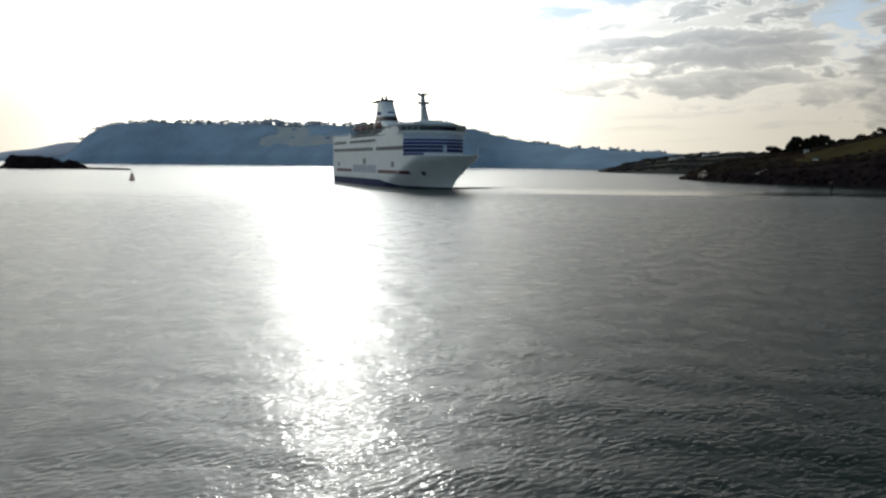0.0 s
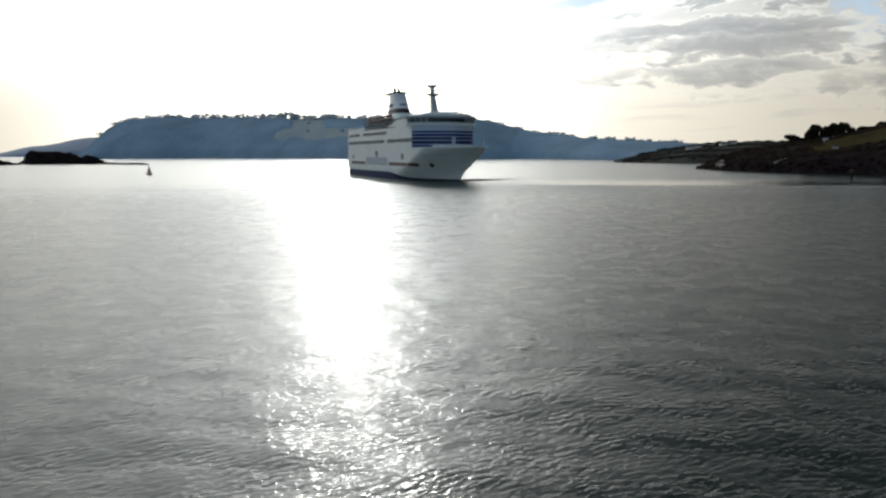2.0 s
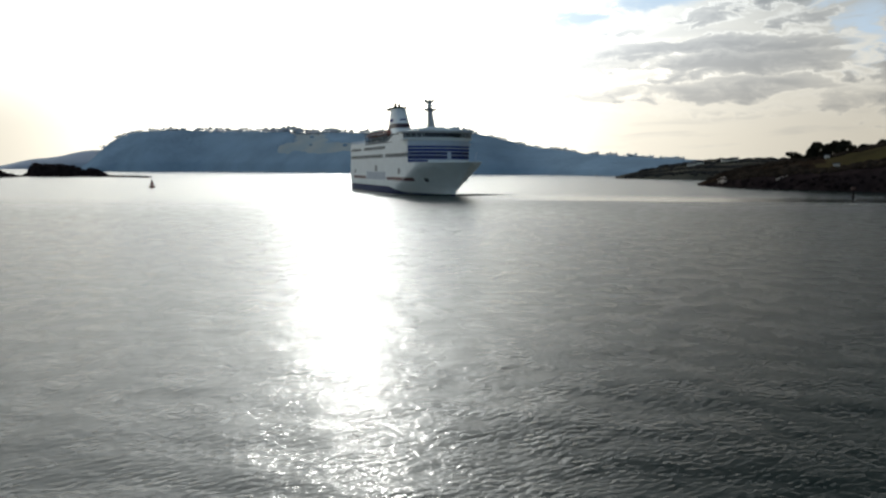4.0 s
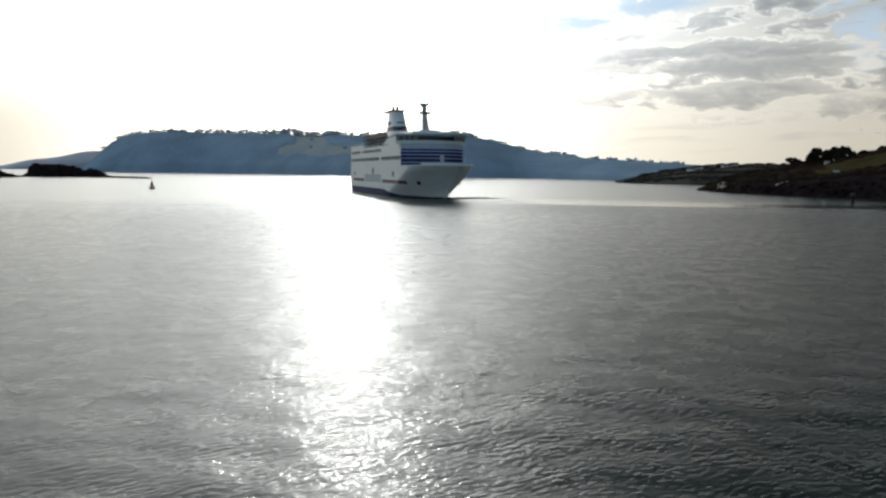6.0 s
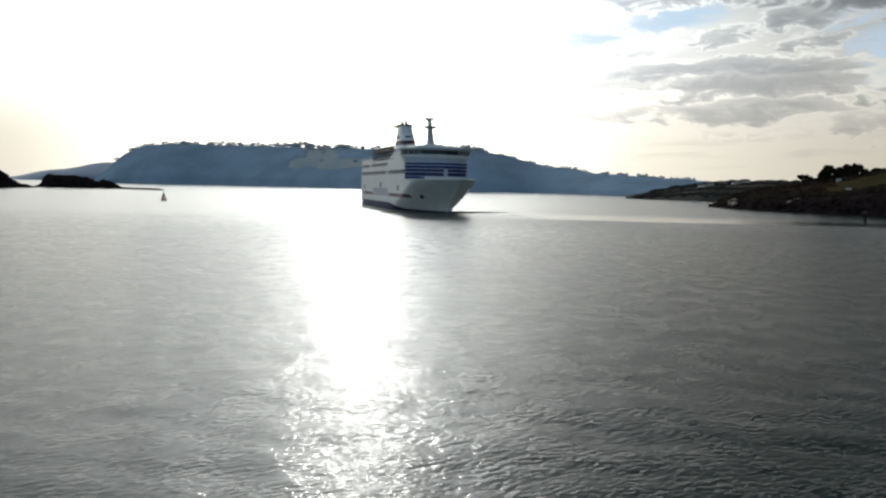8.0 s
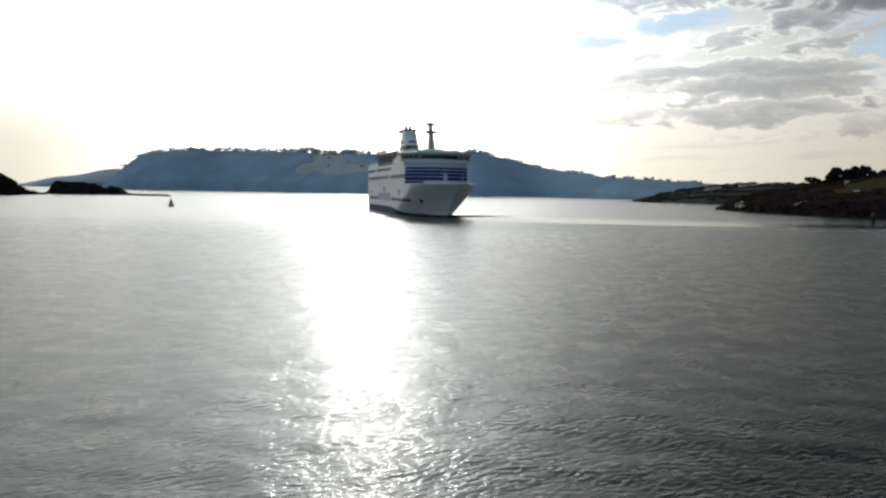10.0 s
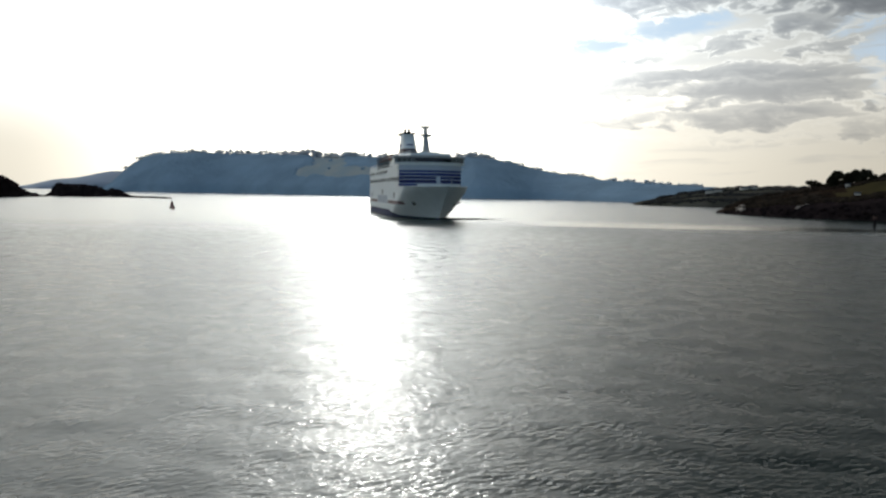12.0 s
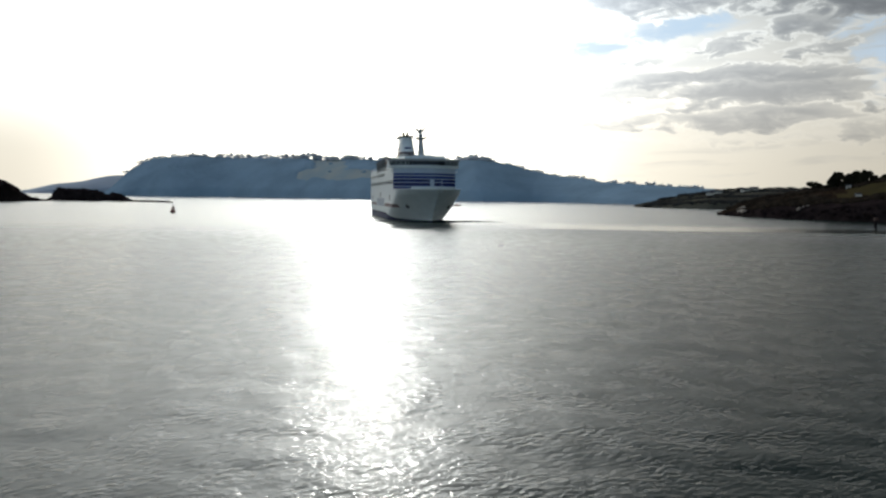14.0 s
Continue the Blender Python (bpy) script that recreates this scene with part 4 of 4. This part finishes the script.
    # anchors in their pockets
    for s in (-1, 1):
        u, z = 0.88, 6.4
        x, y = u * stem_x(z), s * half_beam(u, z)
        x2, y2 = (u + 0.02) * stem_x(z), s * half_beam(u + 0.02, z)
        t = Vector((x2 - x, y2 - y, 0)).normalized()
        c = Vector((x, y, z))
        out = Vector((t.y, -t.x, -0.45)).normalized()
        if out.y * s < 0:
            out = Vector((-t.y, t.x, -0.45)).normalized()
        pocket = part("hawse_pipe", tube(c - out * 0.6, c + out * 0.18, 1.25, 1.15, 12), BLACK, ship, "black anchor pocket")
        bm = bmesh.new()
        tube(c - out * 0.15 + Vector((0, 0, 0.6)), c - out * 0.1 - Vector((0, 0, 0.6)), 0.15, 0.18, 6, bm)
        tube(c - out * 0.1 - Vector((0, 0, 0.6)) - t * 0.7, c - out * 0.1 - Vector((0, 0, 0.6)) + t * 0.7, 0.18, 0.18, 6, bm)
        part("anchor", bm, BLACK, pocket)
    # bow waves that run out from the stem, and the foam along the hull
    for s in (-1, 1):
        bm = bmesh.new()
        rings = []
        for i in range(25):
            k = i / 24
            c = Vector((127.5 - 14.0 * k, s * (0.8 + 34.0 * k), 0))
            h = 0.85 * (1 - k) ** 0.7 + 0.05 * math.sin(i * 1.9)
            w = 0.9 + 1.6 * k
            rings.append([c + Vector((-w, 0, -0.15)), c + Vector((-w * 0.35, 0, h * 0.6)), c + Vector((0, 0, h)), c + Vector((w * 0.4, 0, h * 0.45)), c + Vector((w, 0, -0.15))])
        add_rings(bm, rings, close=False, caps=False)
        part("bow_wave", bm, WATER, ship, "low bow wave spreading from the stem", True)
    # foredeck gear
    for x, y in ((128.0, -5.0), (128.0, 5.0), (136.0, 0.0)):
        part("windlass", box(x - 1.2, x + 1.2, y - 1.4, y + 1.4, 11.4, 12.6, 0.2), STEEL_GREY, ship)
    part("jackstaff", tube((150.5, 0, 11.4), (151.5, 0, 16.2), 0.12, 0.06, 6), WHITE, ship)
    return ship


FERRY = ferry()


# ---- small things on the water ----
def cone_buoy():
    b = tagged(new("channel_buoy"), "dark red conical channel buoy afloat", "buoy")
    bm = bmesh.new()
    n = 16
    add_rings(bm, [[(r * math.cos(i * math.tau / n), r * math.sin(i * math.tau / n), z) for i in range(n)] for r, z in ((1.2, -0.6), (1.6, -0.2), (1.6, 0.7), (1.45, 0.9), (0.9, 1.0))])
    part("float", bm, RED, b, "", True)
    for i in range(4):
        a = i * math.tau / 4 + 0.4
        part("strut", tube((1.0 * math.cos(a), 1.0 * math.sin(a), 0.9), (0.35 * math.cos(a), 0.35 * math.sin(a), 3.4), 0.1, 0.08, 6), RED, b)
    bm = bmesh.new()
    add_rings(bm, [[(r * math.cos(i * math.tau / n), r * math.sin(i * math.tau / n), z) for i in range(n)] for r, z in ((0.95, 1.2), (0.55, 3.0), (0.5, 3.4))])
    part("radar_reflector", bm, RED, b)
    part("lantern", tube((0, 0, 3.4), (0, 0, 4.4), 0.28, 0.2, 8), BLACK, b)
    return b


BUOY = cone_buoy()
BUOY.matrix_basis = pose(*bearing(-20.2, 421))


def post_beacon():
    b = tagged(new("post_beacon"), "dark weathered post beacon with rusty top in the water", "beacon")
    part("pile", tube((0, 0, -2), (0.15, 0, 3.2), 0.42, 0.34, 8), ROCK, b, "dark weathered pile")
    part("topmark", box(-0.6, 0.75, -0.5, 0.5, 3.0, 4.2, 0.1), RUST, b, "rusty box topmark")
    part("collar", tube((0, 0, 0.4), (0, 0, 0.9), 0.75, 0.75, 8), ROCK, b, "weed-covered collar")
    return b


post_beacon().matrix_basis = pose(*bearing(30.45, 319))


def small_buoy(az, d, size, mat, label):
    b = tagged(new("mooring_buoy"), label, "buoy", "small buoys")
    bm = bmesh.new()
    bmesh.ops.create_uvsphere(bm, u_segments=12, v_segments=8, radius=size, matrix=Matrix.Translation((0, 0, size * 0.35)))
    part("float", bm, mat, b, "", True)
    part("staff", tube((0, 0, size), (0, 0, size * 2.6), size * 0.14, size * 0.1, 6), BLACK, b)
    b.matrix_basis = pose(*bearing(az, d))


small_buoy(-8.05, 590, 0.6, RED, "small dark mooring buoy afloat")
small_buoy(13.09, 1080, 1.3, BLACK, "small black buoy afloat near the far shore")


def launch():
    b = tagged(new("pilot_launch"), "small red launch passing behind the ferry", "boat")
    bm = bmesh.new()
    rings = []
    for i in range(11):
        u = i / 10
        w = 1.6 * (1 - max(0, (u - 0.45) / 0.55) ** 2) + 0.05
        rings.append([(u * 10 - 5, -w, 1.1 + 0.5 * u * u), (u * 10 - 5, -w * 0.8, -0.3), (u * 10 - 5, w * 0.8, -0.3), (u * 10 - 5, w, 1.1 + 0.5 * u * u)])
    part("hull", add_rings(bm, rings), RED, b, "red hull")
    part("cabin", box(-2.0, 1.2, -1.1, 1.1, 1.1, 2.0, 0.2), RED, b)
    part("windscreen", box(0.9, 1.35, -1.0, 1.0, 1.4, 1.9), GLASS_DARK, b)
    part("mast", tube((-1.5, 0, 1.9), (-1.5, 0, 2.8), 0.06, 0.04, 5), STEEL_GREY, b)
    return b


LAUNCH = launch()


# ---- houses and marks on the shores ----
def house(at, turn, l, w, h, label):
    b = tagged(new("house"), label, "house", "houses on the shore")
    part("wall", box(-l / 2, l / 2, -w / 2, w / 2, -1.0, h), RENDER_WHITE, b)
    bm = bmesh.new()
    add_rings(bm, [[(x, -w / 2 - 0.3, h), (x, w / 2 + 0.3, h), (x, 0, h + w * 0.4)] for x in (-l / 2 - 0.2, l / 2 + 0.2)])
    part("roof", bm, SLATE, b)
    n = max(2, int(l / 2.5))
    for i in range(n if h > 1.7 else 0):
        x = -l / 2 + (i + 0.5) * l / n
        part("window", box(x - 0.4, x + 0.4, -w / 2 - 0.05, -w / 2 + 0.05, h * 0.4, h * 0.8), GLASS_DARK, b)
    b.matrix_basis = pose(*at, 0, 0, turn)


for a, v, l, h in ((19.9, 0.5, 8, 1.8), (20.4, 0.55, 9, 1.8), (22.3, 0.66, 11, 2.2), (22.8, 0.7, 9, 2.4)):
    p = low_at(a, v)
    house((p.x, p.y, p.z), -a + random.uniform(-20, 20), l, 6.0, h, "small pale house on the low coast")
p = point_at(28.75, 0.74)
house((p.x, p.y, p.z), -28, 2.6, 2.0, 1.3, "white house among the dark trees")
p = point_at(29.35, 0.35)
house((p.x, p.y, p.z), -29, 3.0, 2.0, 0.8, "low white hut on the grass slope")


def boulder_patch(name, label, az, v0, v1, count, size, mat):
    spots = []
    for i in range(count):
        a, v = random.uniform(*az), random.uniform(v0, v1)
        p = point_at(a, v)
        s = random.uniform(0.4, 1.0) * size
        spots.append((bearing(a, p.xy.length - 0.5, p.z), s, s * 0.8))
    ob = clump_stuff(name, label, spots, mat)
    tagged(ob, category="rocks")


boulder_patch("pale_crag", "pale limestone crag at the tip of the headland", (21.8, 22.3), 0.08, 0.36, 26, 1.9, PALE_ROCK)
boulder_patch("pale_scree", "pale broken stone slope above the shore", (25.7, 26.4), 0.05, 0.13, 8, 1.0, PALE_ROCK)
boulder_patch("shore_rocks", "dark wet rocks along the headland's waterline", (20.4, 44.0), -0.02, 0.08, 300, 1.5, ROCK)


# a long low wall and sheds on the crest of the headland
def crest_wall():
    b = tagged(new("stone_wall"), "long pale-topped stone wall along the headland's crest", "wall", kind="structure")
    bm = bmesh.new()
    cap = bmesh.new()
    for i in range(24):
        a0, a1 = 30.9 + i * 0.35, 30.9 + (i + 1) * 0.35
        p, q = point_at(a0, 1.0), point_at(a1, 1.0)
        for m, z0, z1, w in ((bm, -1.0, 1.3, 0.3), (cap, 1.3, 1.5, 0.4)):
            d = Vector((math.sin(radians(a0)), math.cos(radians(a0)), 0)) * w
            add_rings(m, [[c - d + Vector((0, 0, z0)), c + d + Vector((0, 0, z0)), c + d + Vector((0, 0, z1)), c - d + Vector((0, 0, z1))] for c in (p, q)])
    part("wall", bm, ROCK, b)
    part("coping", cap, PALE_ROCK, b)


crest_wall()


def motions():
    walk(FERRY, [(t, pose(x, y, 0, 0, 0, a - 90)) for t, x, y, a in FERRY_WAY])
    walk(WATER_SHEET, [(0, pose(0, 0, 0)), (14, pose(-8.0, -4.0, 0))])
    c = bearing(1.01, 755)
    walk(LAUNCH, [(0, pose(c.x, c.y, 0, 0, 0, 0)), (14, pose(c.x, c.y, 0, 0, 0, 0))])


# seconds, place of the ferry's stern, heading to the right of straight at the camera
FERRY_WAY = ((0, -28.2, 402.3, 20.3), (3, -28.1, 402.8, 18.3), (5.5, -28.0, 404.3, 16.45), (7.5, -28.1, 405.3, 15.1), (10.5, -28.1, 409.3, 13.1), (12.5, -27.9, 411.8, 11.4), (14, -27.8, 413.0, 10.35))
motions()
